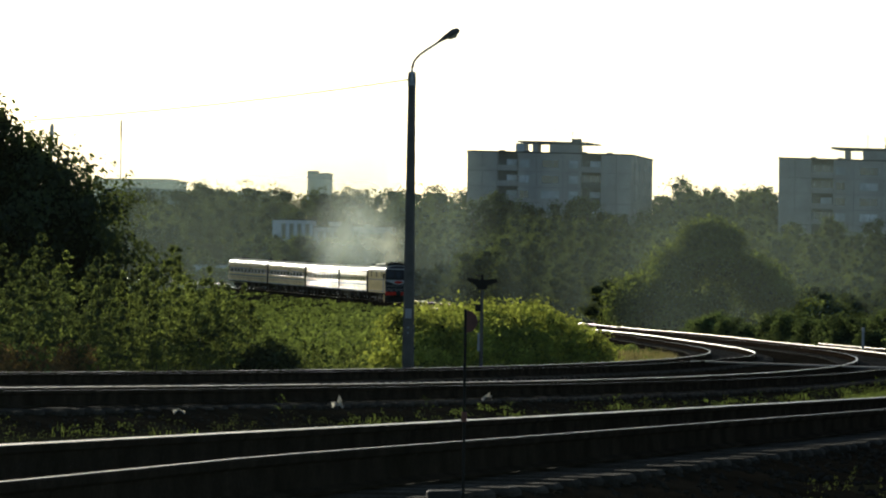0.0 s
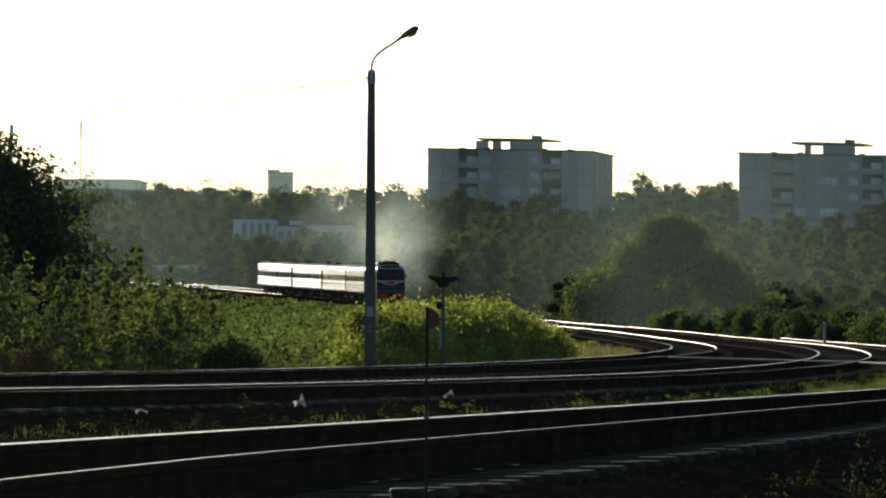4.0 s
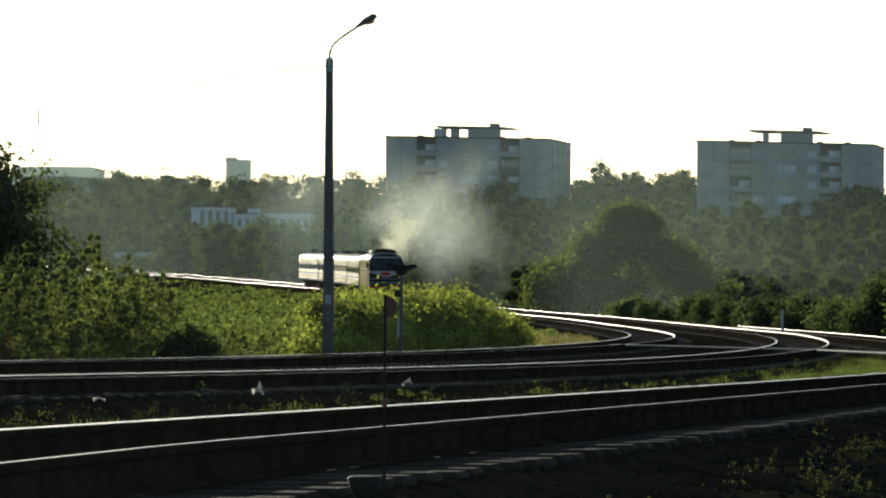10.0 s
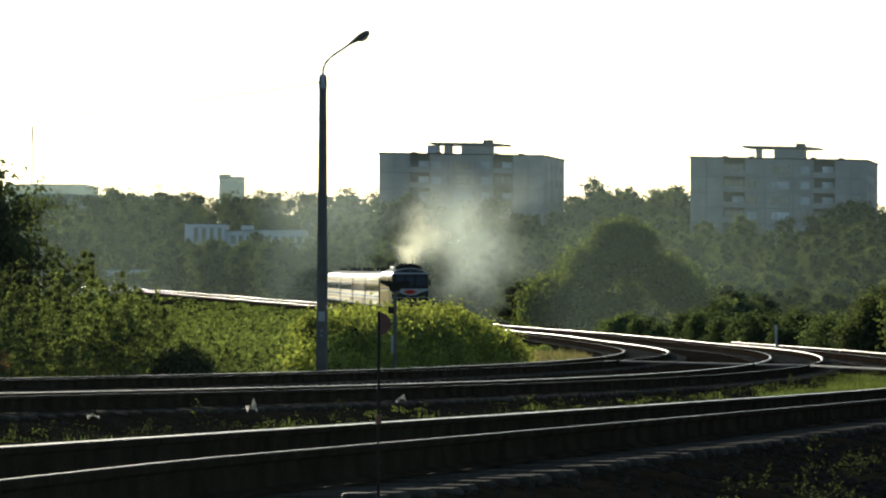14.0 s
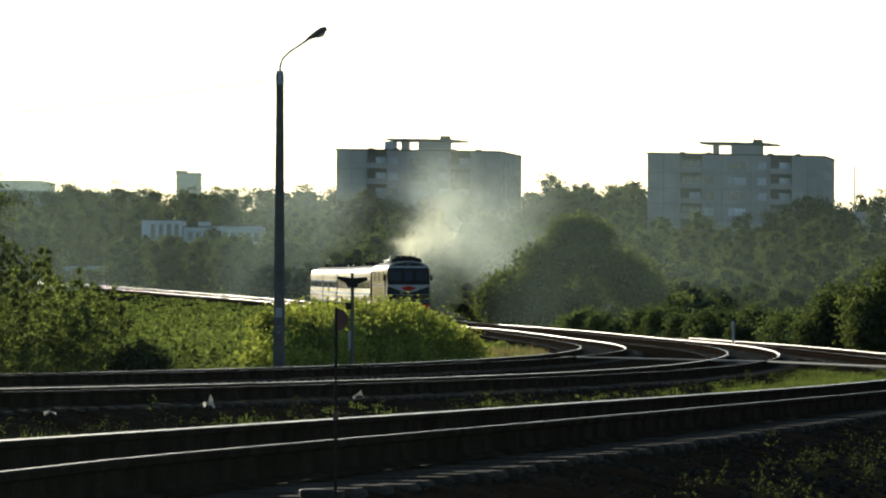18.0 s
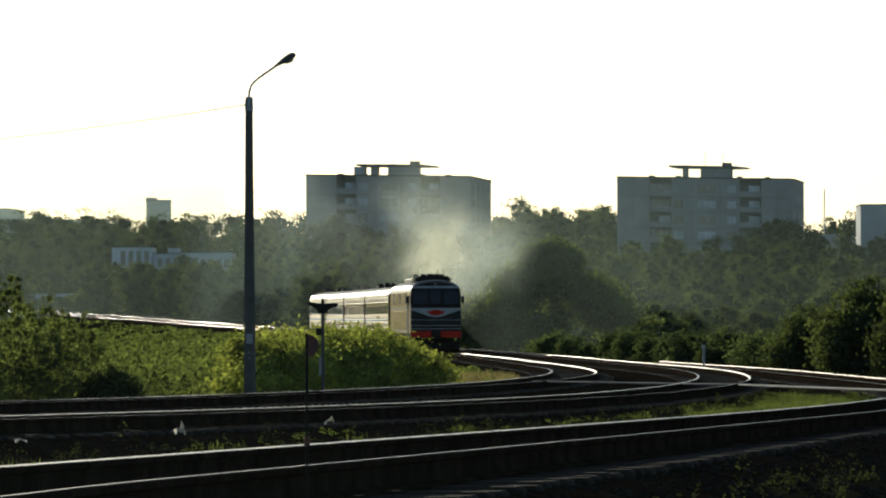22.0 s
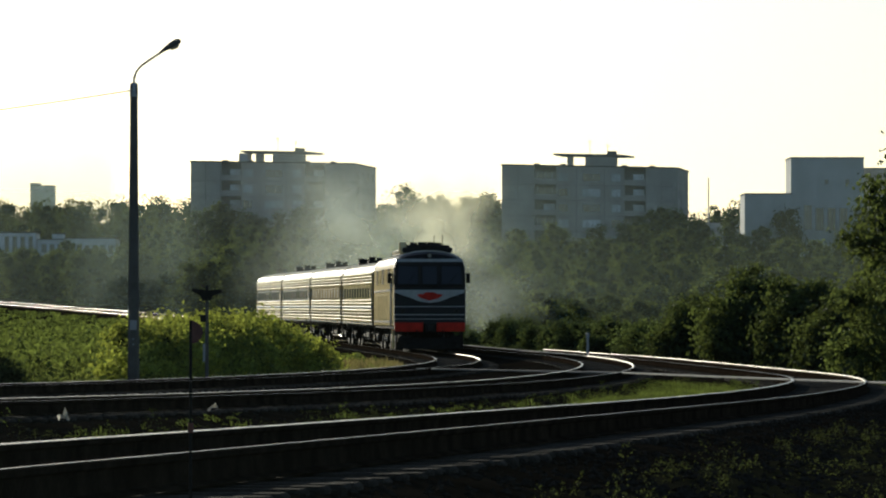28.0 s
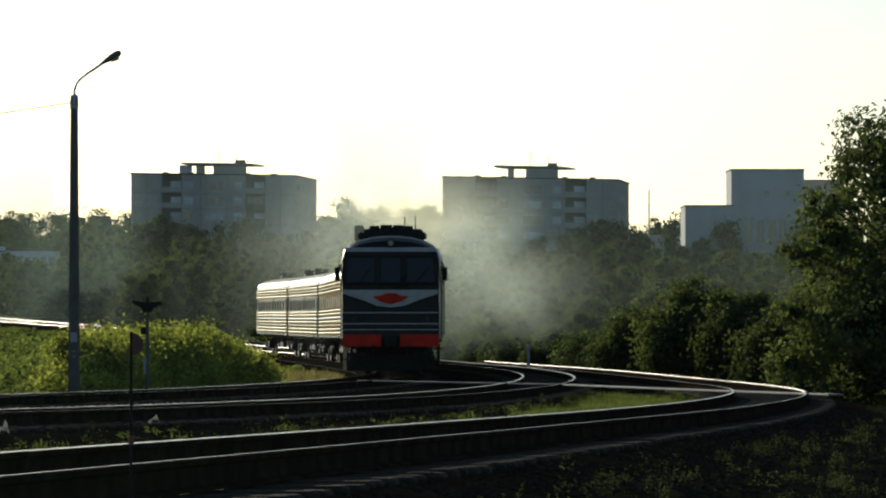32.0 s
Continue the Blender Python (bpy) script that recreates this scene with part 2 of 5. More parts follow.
PAPER = leaf_material("thin_white_paper", (0.95, 0.90, 0.78), (1.0, 0.95, 0.80), 0.55, 0.0)
LEAF_FAR = leaf_material("woodland_leaf", (0.035, 0.056, 0.021), (0.16, 0.20, 0.04), 0.48, 0.35)
LEAF_TREE = leaf_material("tree_leaf", (0.043, 0.068, 0.023), (0.175, 0.22, 0.05), 0.48)
LEAF_BUSH = leaf_material("yellow_green_bush_leaf", (0.16, 0.21, 0.05), (0.56, 0.62, 0.09), 0.54, 0.3)
STRAW = leaf_material("pale_straw_grass", (0.16, 0.14, 0.06), (0.34, 0.29, 0.10), 0.5)
LEAF_WEED = leaf_material("weed_leaf", (0.08, 0.125, 0.036), (0.30, 0.38, 0.07), 0.55)
LEAF_SHOOT = leaf_material("sapling_leaf", (0.062, 0.094, 0.028), (0.30, 0.36, 0.07), 0.54)
LEAF_ROW = leaf_material("line_bush_leaf", (0.075, 0.115, 0.042), (0.20, 0.26, 0.065), 0.46, 0.3)
LEAF_HEDGE = leaf_material("hedge_leaf", (0.06, 0.10, 0.03), (0.34, 0.42, 0.07), 0.5, 0.3)
# grass colour raised a little for strips that lie in the sun
GRASS_LIT = leaf_material("sunlit_grass_blade", (0.07, 0.10, 0.025), (0.22, 0.28, 0.05), 0.5)
# low weeds, darker than the other weeds
LEAF_LOW = leaf_material("dark_low_weed", (0.034, 0.043, 0.015), (0.09, 0.108, 0.025), 0.5)
LEAF_DRY = leaf_material("dry_seed_head", (0.20, 0.13, 0.05), (0.35, 0.22, 0.07), 0.4)
LAMP_GLASS = leaf_material("frosted_lamp_glass", (0.6, 0.6, 0.5), (0.9, 0.9, 0.75), 0.75, 0.05)

GRASS = leaf_material("grass_blade", (0.06, 0.085, 0.02), (0.22, 0.27, 0.05), 0.5)
# dark colour of the added solids that stand in for shade inside crowns
CORE = material("inner_shade_core", (0.022, 0.032, 0.013), 0.95, scale=1.5, vary=0.5, bump=0.8, fine=6.0, spec=0.0)

# ---- the plan: three curved tracks and the lie of the land ----
def spline(ks, vs):
    """A natural cubic through the knots."""
    k, v = np.array(ks, float), np.array(vs, float)
    n, h = len(k), np.diff(k)
    a, r = np.eye(n), np.zeros(n)
    for i in range(1, n - 1):
        a[i, i - 1], a[i, i], a[i, i + 1] = h[i - 1], 2 * (h[i - 1] + h[i]), h[i]
        r[i] = 6 * ((v[i + 1] - v[i]) / h[i] - (v[i] - v[i - 1]) / h[i - 1])
    m = np.linalg.solve(a, r)

    def at(q):
        q = np.asarray(q, float)
        i = np.clip(np.searchsorted(k, q) - 1, 0, n - 2)
        p, s = (k[i + 1] - q) / h[i], (q - k[i]) / h[i]
        w = p * v[i] + s * v[i + 1] + ((p ** 3 - p) * m[i] + (s ** 3 - s) * m[i + 1]) * h[i] ** 2 / 6
        lo, hi = (v[1] - v[0]) / h[0] - m[1] * h[0] / 6, (v[-1] - v[-2]) / h[-1] + m[-2] * h[-1] / 6
        return np.where(q < k[0], v[0] + (q - k[0]) * lo, np.where(q > k[-1], v[-1] + (q - k[-1]) * hi, w))

    return at


LINE_A = spline([50, 75, 100, 125, 150, 180, 210, 245, 285, 330, 380, 440, 500, 560, 610, 655, 704, 750, 820, 950],
                [-18.69, -11.68, -5.99, -1.93, 0.23, 0.26, -1.04, -3.61, -7.36, -11.91, -17.05, -23.24, -29.8, -38.68, -50.09, -63.79, -81.16, -98.65, -126.08, -177.25])
LINE_B = spline([35, 55, 75, 95, 115, 135, 160, 190, 225, 260, 300, 350, 420, 500, 580, 660, 750, 850, 950],
                [-11.63, -6.6, -2.4, 0.78, 3.14, 4.59, 5.12, 4.31, 2.07, -1.02, -4.94, -9.98, -17.06, -25.43, -37.82, -60.25, -94.22, -133.55, -172.83])
LINE_C = spline([20, 35, 50, 65, 80, 95, 110, 130, 155, 180, 205, 235, 265], [-2.67, -0.52, 1.66, 3.89, 5.91, 7.59, 8.63, 8.53, 7.75, 6.69, 5.17, 2.6, -1.2])
RISE = spline([20, 100, 170, 220, 260, 300, 380, 450, 525, 611, 697, 790, 950], [0.131, -0.169, 0.04, 0.237, 0.533, 0.796, 1.42, 2.166, 3.195, 4.646, 6.772, 8.569, 10.102])


def rail_z(y):
    """Height of the rail heads."""
    return np.where(np.asarray(y) < 20, 0.13, RISE(np.clip(y, 20, 950)))


def ground_z(x, y):
    """Height of the natural ground: low by the camera, a bank beside the far track, a wooded rise behind."""
    x, y = np.asarray(x, float), np.asarray(y, float)
    yy = np.clip(y, 20, 950)
    base = np.where(y < 20, -0.45, rail_z(yy) - 0.44)
    near = np.clip(x - LINE_C(np.clip(y, 8, 240)) - 2.5, 0, 30)
    drop = np.where(y < 130, -np.clip(near * 0.09, 0, 0.8), 0)
    mid = (LINE_A(np.clip(y, 50, 950)) + LINE_B(np.clip(y, 50, 950))) / 2
    away = np.maximum(np.abs(x - mid) - 2.0, 0)
    side = np.where(y > 150, -np.clip((away - 5) * 0.09, 0, 1.8) * np.clip((y - 150) / 120, 0, 1), 0)
    hill = np.clip((y - 430) / 500, 0, 1) ** 1.2 * 9.0 * np.clip((x - LINE_A(yy) - 12) / 60, 0, 1)
    hill = hill + np.clip((y - 640) / 300, 0, 1) * 6.0 * np.clip((LINE_A(yy) - x - 12) / 60, 0, 1)
    lump = 0.06 * np.sin(x * 1.7 + 0.6 * y) * np.sin(y * 0.9 - 0.5 * x) + 0.05 * np.sin(x * 0.37 + 1.3) * np.sin(y * 0.23)
    return base + drop + side + hill + lump - np.where(y < 18, np.clip((18 - y) * 0.03, 0, 0.5), 0)


def surface_z(x, y):
    """Top of the ground or of a ballast bed."""
    z = float(ground_z(x, y))
    for fn, y1 in ((LINE_A, 950), (LINE_B, 950), (LINE_C, 222)):
        if y < y1:
            u = abs(x - float(fn(y)))
            z = max(z, float(rail_z(y)) + float(np.interp(u, [1.2, 1.75, 2.5, 3.2], [-0.215, -0.31, -0.47, -0.62])))
    return z


def line(fn, y0, y1, step):
    """Points along a track: position and unit direction, evenly spaced by arc."""
    q = np.linspace(y0, y1, int((y1 - y0) * 4) + 2)
    x = fn(q)
    s = np.concatenate([[0], np.cumsum(np.hypot(np.diff(x), np.diff(q)))])
    want = np.arange(0, s[-1], step)
    py = np.interp(want, s, q)
    px = fn(py)
    d = (fn(py + 0.2) - fn(py - 0.2)) / 0.4
    n = np.sqrt(1 + d * d)
    return px, py, rail_z(py), d / n, 1 / n


# ---- ground ----
def build_ground():
    def fan(a, b, n, p):
        return [a + (b - a) * (i / n) ** p for i in range(1, n + 1)]
    xs = sorted(set([round(v, 3) for v in np.arange(-14, 18, 0.5)] + list(np.arange(-120, -14, 2.5)) + list(np.arange(18, 90, 3.0))
                    + fan(90, 4000, 16, 3) + fan(-120, -4000, 16, 3)))
    ys = sorted(set(fan(0, -4000, 14, 3) + list(np.arange(0, 24, 2.0)) + list(np.arange(24, 140, 0.6)) + list(np.arange(140, 420, 3.0))
                    + list(np.arange(420, 960, 9.0)) + fan(960, 4600, 22, 2)))
    gx, gy = np.meshgrid(xs, ys)
    gz = ground_z(gx, gy)
    n = len(xs)
    g = Geo()
    g.v = list(zip(gx.ravel().tolist(), gy.ravel().tolist(), gz.ravel().tolist()))
    g.f = [(r * n + c, r * n + c + 1, (r + 1) * n + c + 1, (r + 1) * n + c) for r in range(len(ys) - 1) for c in range(n - 1)]
    g.mi = [0] * len(g.f)
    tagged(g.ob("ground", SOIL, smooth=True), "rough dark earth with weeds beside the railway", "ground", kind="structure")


build_ground()

RAIL_SECTION = ((-0.075, -0.18), (0.075, -0.18), (0.075, -0.168), (0.012, -0.15), (0.010, -0.05), (0.036, -0.038), (0.0365, -0.012), (0.029, -0.004), (0.012, 0.0),
                (-0.012, 0.0), (-0.029, -0.004), (-0.0365, -0.012), (-0.036, -0.038), (-0.010, -0.05), (-0.012, -0.15), (-0.075, -0.168))

WORN_SECTION = RAIL_SECTION[:7] + ((0.029, -0.0036), (0.012, -0.0015), (-0.012, 0.0)) + RAIL_SECTION[10:]  # inner rail, worn to a slope
OUTER_SECTION = RAIL_SECTION[:7] + ((0.021, -0.0017),) + RAIL_SECTION[8:]


def build_track(name, fn, y0, y1, split, label):
    """One track: ballast bed, two rails, sleepers; those near the camera one by one."""
    track = tagged(thing(name, Matrix(), label, "railway track", "curved railway tracks"), kind="structure")
    px, py, pz, dx, dy = line(fn, y0, y1, 1.2 if y1 < 400 else 2.5)
    rng = np.random.RandomState(int(y0))
    prof = ((-3.2, -0.62), (-2.5, -0.47), (-1.75, -0.31), (-1.25, -0.212), (-0.45, -0.225), (0.45, -0.225), (1.25, -0.212), (1.75, -0.31), (2.5, -0.47), (3.2, -0.62))
    g = Geo()
    g.sweep([[(px[i] + u * dy[i], py[i] - u * dx[i], pz[i] + w + rng.uniform(-0.02, 0.02)) for u, w in prof] for i in range(len(px))], closed=False)
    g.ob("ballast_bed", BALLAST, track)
    for side in (-0.76, 0.76):
        g = Geo()
        lean = -0.05 if side > 0 else 0.05  # rails lean one in twenty towards the middle
        rings = [[(px[i] + (side + u + lean * w) * dy[i], py[i] - (side + u + lean * w) * dx[i], pz[i] + w - lean * u) for u, w in (OUTER_SECTION if side > 0 else WORN_SECTION)] for i in range(len(px))]
        g.sweep(rings)
        n = len(RAIL_SECTION)
        run, dull = ((8, 9), 7) if side > 0 else ((7, 8), 9)  # wheels polish the top, the inner corner and the outer rail's inner face
        g.mi = [(1 if (k % n) in run else 2 if (k % n) == dull else 3 if side > 0 and (k % n) in (10, 11) else 0) if k < (len(rings) - 1) * n else 0 for k in range(len(g.f))]
        g.ob("rail", [RAIL_SIDE, RAIL_TOP, RAIL_EDGE, RAIL_FACE], track)
    px, py, pz, dx, dy = line(fn, y0, y1, 0.56)
    one = Geo().box((0, 0, -0.075), (2.7, 0.25, 0.15), 0, 0.02)
    base = one.ob("sleeper", SLEEPER, track)
    mesh, rest, made = base.data, Geo(), 0
    for i in range(len(px)):
        j = rng.uniform(-0.03, 0.03)
        m = Matrix.Translation((px[i] + j, py[i], pz[i] - 0.185 + rng.uniform(-0.012, 0.004))) @ Matrix.Rotation(-math.atan2(dx[i], dy[i]) + rng.uniform(-0.015, 0.015), 4, "Z")
        if split[0] <= py[i] <= split[1] and made < 300:
            o = base if made == 0 else new("sleeper", mesh)
            o.parent = track
            o.matrix_basis = m
            made += 1
        elif py[i] < 420:
            rest.box(m.translation - Vector((0, 0, 0.075)), (2.7, 0.25, 0.15), -math.atan2(dx[i], dy[i]))
    if rest.v:
        tagged(rest.ob("far_sleepers", SLEEPER, track), kind="stuff")
    return track


build_track("track_inner", LINE_A, 52, 950, (60, 225), "railway track that the train runs on, curving away up a grade")
build_track("track_middle", LINE_B, 40, 950, (45, 210), "curved railway track with polished rails on dark ballast")
build_track("track_outer", LINE_C, 9, 222, (22, 185), "railway track nearest the embankment edge, curving away")

# ---- greenery ----
def leaves(g, pts, size, rng, up=0.25, out=None):
    """Small folded leaves at the points."""
    n = len(pts)
    a = rng.normal(size=(n, 3))
    a[:, 2] += up
    if out is not None:
        a += out * 2.0
    a /= np.linalg.norm(a, axis=1)[:, None]
    b = np.cross(a, rng.normal(size=(n, 3)))
    b /= np.linalg.norm(b, axis=1)[:, None]
    c = np.cross(a, b)
    s = size * rng.uniform(0.6, 1.3, n)[:, None]
    p0, p1, p2, p3 = pts - b * s, pts + c * s * 0.55 + a * s * 0.18, pts + b * s, pts - c * s * 0.55 + a * s * 0.18
    k = len(g.v)
    g.v.extend(map(tuple, np.stack([p0, p1, p2, p3], 1).reshape(-1, 3).tolist()))
    for i in range(n):
        j = k + 4 * i
        g.f.append((j, j + 1, j + 2))
        g.f.append((j, j + 2, j + 3))
    g.mi.extend([0] * (2 * n))


def crown_points(rng, blobs, n, fill=0.35, leaf=0.1):
    """Leaf places: tufts set on the skins of several uneven blobs (x, y, z, rx, ry, rz)."""
    m = max(n // 16, 8)
    w = np.array([b[3] * b[5] for b in blobs])
    pick = rng.choice(len(blobs), m, p=w / w.sum())
    d = rng.normal(size=(m, 3))
    d /= np.linalg.norm(d, axis=1)[:, None]
    r = 1 - fill * rng.beta(1, 2.2, m)
    r *= 1 + 0.16 * np.sin(d[:, 0] * 7 + pick * 2.1) * np.sin(d[:, 2] * 6 + pick) + 0.10 * np.sin(d[:, 1] * 11 + pick)
    B = np.array(blobs)[pick]
    tufts = B[:, :3] + d * B[:, 3:] * r[:, None]
    size = leaf * rng.uniform(1.2, 3.2, m)
    k = rng.randint(0, m, n)
    q = rng.normal(size=(n, 3))
    q[:, 2] *= 0.7
    return tufts[k] + q * size[k][:, None], d[k]


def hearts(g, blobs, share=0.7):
    """Shade inside a crown: one added lumpy solid in each clump, coloured dark (second material), which no light
    crosses.
    """
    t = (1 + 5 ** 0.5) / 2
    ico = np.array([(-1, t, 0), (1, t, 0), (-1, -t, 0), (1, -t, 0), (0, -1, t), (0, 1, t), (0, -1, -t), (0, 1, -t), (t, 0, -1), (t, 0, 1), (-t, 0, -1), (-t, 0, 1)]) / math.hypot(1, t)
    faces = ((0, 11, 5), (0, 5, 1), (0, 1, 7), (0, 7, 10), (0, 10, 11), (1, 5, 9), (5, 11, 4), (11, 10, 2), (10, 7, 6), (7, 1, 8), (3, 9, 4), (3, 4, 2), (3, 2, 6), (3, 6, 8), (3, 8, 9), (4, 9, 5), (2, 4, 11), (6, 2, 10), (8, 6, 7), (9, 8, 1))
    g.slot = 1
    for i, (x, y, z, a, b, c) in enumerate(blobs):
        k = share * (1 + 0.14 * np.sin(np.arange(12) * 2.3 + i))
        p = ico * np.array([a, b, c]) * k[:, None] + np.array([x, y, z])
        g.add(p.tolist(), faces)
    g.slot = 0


def tree(name, m, height, width, seed, leaf, count, mat, label, category="tree", low=0.25, group="", extra=(), heart=0.74):
    """A tapered trunk, limbs to each part of the crown, and a crown of many small leaves."""
    rng = np.random.RandomState(seed)
    t = thing(name, m, label, category, group)
    blobs, top = [], height
    k = 13 + seed % 5
    for i in range(k):
        h = low + (1 - low) * (i + 0.5) / k
        mid = low + (1 - low) * 0.42
        spread = width * 0.5 * math.sqrt(max(0.05, 1 - abs((h - mid) / (1.02 - mid if h > mid else mid - low + 0.25)) ** 2.8))
        ang = i * 2.4 + seed
        off = spread * rng.uniform(0.35, 0.78)
        r = width * rng.uniform(0.17, 0.27) * (1.15 - 0.45 * h)
        blobs.append((off * math.cos(ang), off * math.sin(ang), height * h * 0.93, r, r, r * rng.uniform(0.8, 1.15)))
    blobs += list(extra)
    g = Geo()
    tr = 0.022 * height
    rings, last = [], None
    for i in range(6):
        f = i / 5
        cx, cy = 0.02 * height * math.sin(f * 3 + seed), 0.02 * height * math.cos(f * 2.3 + seed) - 0.02 * height
        rings.append([(cx + tr * (1 - 0.75 * f) * math.cos(a * math.pi / 4), cy + tr * (1 - 0.75 * f) * math.sin(a * math.pi / 4), f * height * 0.8 - 0.25) for a in range(8)])
    g.sweep(rings)
    for b in blobs:
        h0 = b[2] * 0.62
        g.tube((0, 0, h0), (b[0] * 0.9, b[1] * 0.9, b[2]), tr * 0.42, tr * 0.12, 5)
    g.ob("trunk", BARK, t, smooth=True)
    g = Geo()
    p, d = crown_points(rng, blobs, count, 0.35, leaf)
    leaves(g, p, leaf, rng, 0.25, d)
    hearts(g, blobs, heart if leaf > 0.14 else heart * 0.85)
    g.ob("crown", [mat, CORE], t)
    return t


def shrub(name, m, blobs, seed, leaf, count, mat, label, category="bush", fill=0.5, stems=10, heart=0.7):
    """A shrub: several stems from the ground and uneven clumps of leaves."""
    rng = np.random.RandomState(seed)
    t = thing(name, m, label, category)
    g = Geo()
    for i in range(stems):
        b = blobs[i % len(blobs)]
        g.tube((b[0] + rng.uniform(-.1, .1), b[1] + 0.4, -0.4), (b[0] + rng.uniform(-.3, .3) * b[3], b[1] + 0.3, b[2] + b[5] * rng.uniform(-.2, .3)), 0.012, 0.005, 5)
    tagged(g.ob("stems", BARK, t), kind="stuff")
    g = Geo()
    p, d = crown_points(rng, blobs, count, fill, leaf)
    leaves(g, p[p[:, 2] > -0.3], leaf, rng, 0.25, d[p[:, 2] > -0.3])
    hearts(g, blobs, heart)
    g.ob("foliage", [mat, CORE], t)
    return t


def at(px, py_, y):
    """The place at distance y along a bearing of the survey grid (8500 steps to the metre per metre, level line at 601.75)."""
    return (px - 784.0) / 8500.0 * y, y, EYE[2] + (601.75 - py_) / 8500.0 * y

# ---- lamp post, wire, railway signs ----
def build_lamp_post():
    x, y, z = at(236.5, 668, 108.0)
    post = thing("street_lamp", pose(x, y, -0.75), "grey concrete lamp post with a curved steel arm", "street lamp")
    top = 7.14
    rings = []
    for h in (0.0, 2.0, 4.0, top):
        r = 0.135 - 0.055 * h / top
        rings.append([(r * sx, r * sy, h) for sx, sy in ((-1, -.6), (-.6, -1), (.6, -1), (1, -.6), (1, .6), (.6, 1), (-.6, 1), (-1, .6))])
    Geo().sweep(rings).ob("pole", CONCRETE, post)
    g = Geo()
    g.tube((0, 0, top - 0.25), (0, 0, top + 0.06), 0.10, 0.085, 10)
    g.ob("collar", GALV, post)
    pts = [(0.0, 0, top), (0.0, 0, top + 0.15), (0.04, 0, top + 0.30), (0.10, 0, top + 0.38), (0.19, 0, top + 0.47), (0.38, 0, top + 0.60), (0.62, 0, top + 0.76)]
    g = Geo()
    for p, q in zip(pts, pts[1:]):
        g.tube(p, q, 0.028, 0.027, 8)
    g.ob("arm", GALV, post, smooth=True)
    d, n = Vector((0.86, 0, 0.50)).normalized(), Vector((-0.50, 0, 0.86)).normalized()
    o = Vector((0.59, 0, top + 0.74))
    rings = []
    for f, w, h in ((0, .035, .035), (0.06, .05, .045), (0.16, .09, .07), (0.30, .13, .095), (0.44, .13, .10), (0.52, .10, .07), (0.54, .04, .03)):
        c = o + d * f
        rings.append([c + n * (h * max(math.sin(a * math.pi / 5), -0.45)) + Vector((0, w * math.cos(a * math.pi / 5), 0)) for a in range(10)])
    Geo().sweep(rings).ob("lamp_head", CONCRETE, post, "grey streamlined lamp head", smooth=True)
    rings = []
    for f, w, h in ((0.20, .06, .0), (0.27, .10, .06), (0.40, .11, .08), (0.50, .06, .0)):
        c = o + d * f - n * 0.03
        rings.append([c - n * (h * math.sin(a * math.pi / 5)) + Vector((0, w * math.cos(a * math.pi / 5), 0)) for a in range(6)])
    Geo().sweep(rings).ob("lens", LAMP_GLASS, post, smooth=True)
    Geo().box((0.0, -0.128, 1.75), (0.15, 0.01, 0.22), 0, 0.003).ob("plate", PANEL, post, "small weathered grey plate")
    for h in (1.42, 1.30):
        r = 0.137 - 0.055 * h / top
        g = Geo()
        g.sweep([[(r * 1.03 * math.cos(a * math.pi / 6), r * 1.03 * math.sin(a * math.pi / 6), h + k) for a in range(12)] for k in (0, 0.03)])
        g.ob("strap", GALV, post)
    g = Geo()
    g.tube((-0.12, 0, top - 0.12), (-0.02, 0, top - 0.10), 0.02, 0.02, 6)
    g.ob("insulator", WHITE, post)
    wire = thing("overhead_wire", Matrix(), "thin sagging overhead wire", "wire")
    a, b = Vector((x - 0.12, y, -0.75 + top - 0.12)), Vector((x - 34.0, y + 6, 6.6))
    pts = [a.lerp(b, i / 24) + Vector((0, 0, -1.35 * 4 * (i / 24) * (1 - i / 24))) for i in range(25)]
    g = Geo()
    g.sweep([[p + Vector((0, 0.011 * math.cos(k * 1.2566), 0.011 * math.sin(k * 1.2566))) for k in range(5)] for p in pts])
    g.ob("strand", RAIL_SIDE, wire)


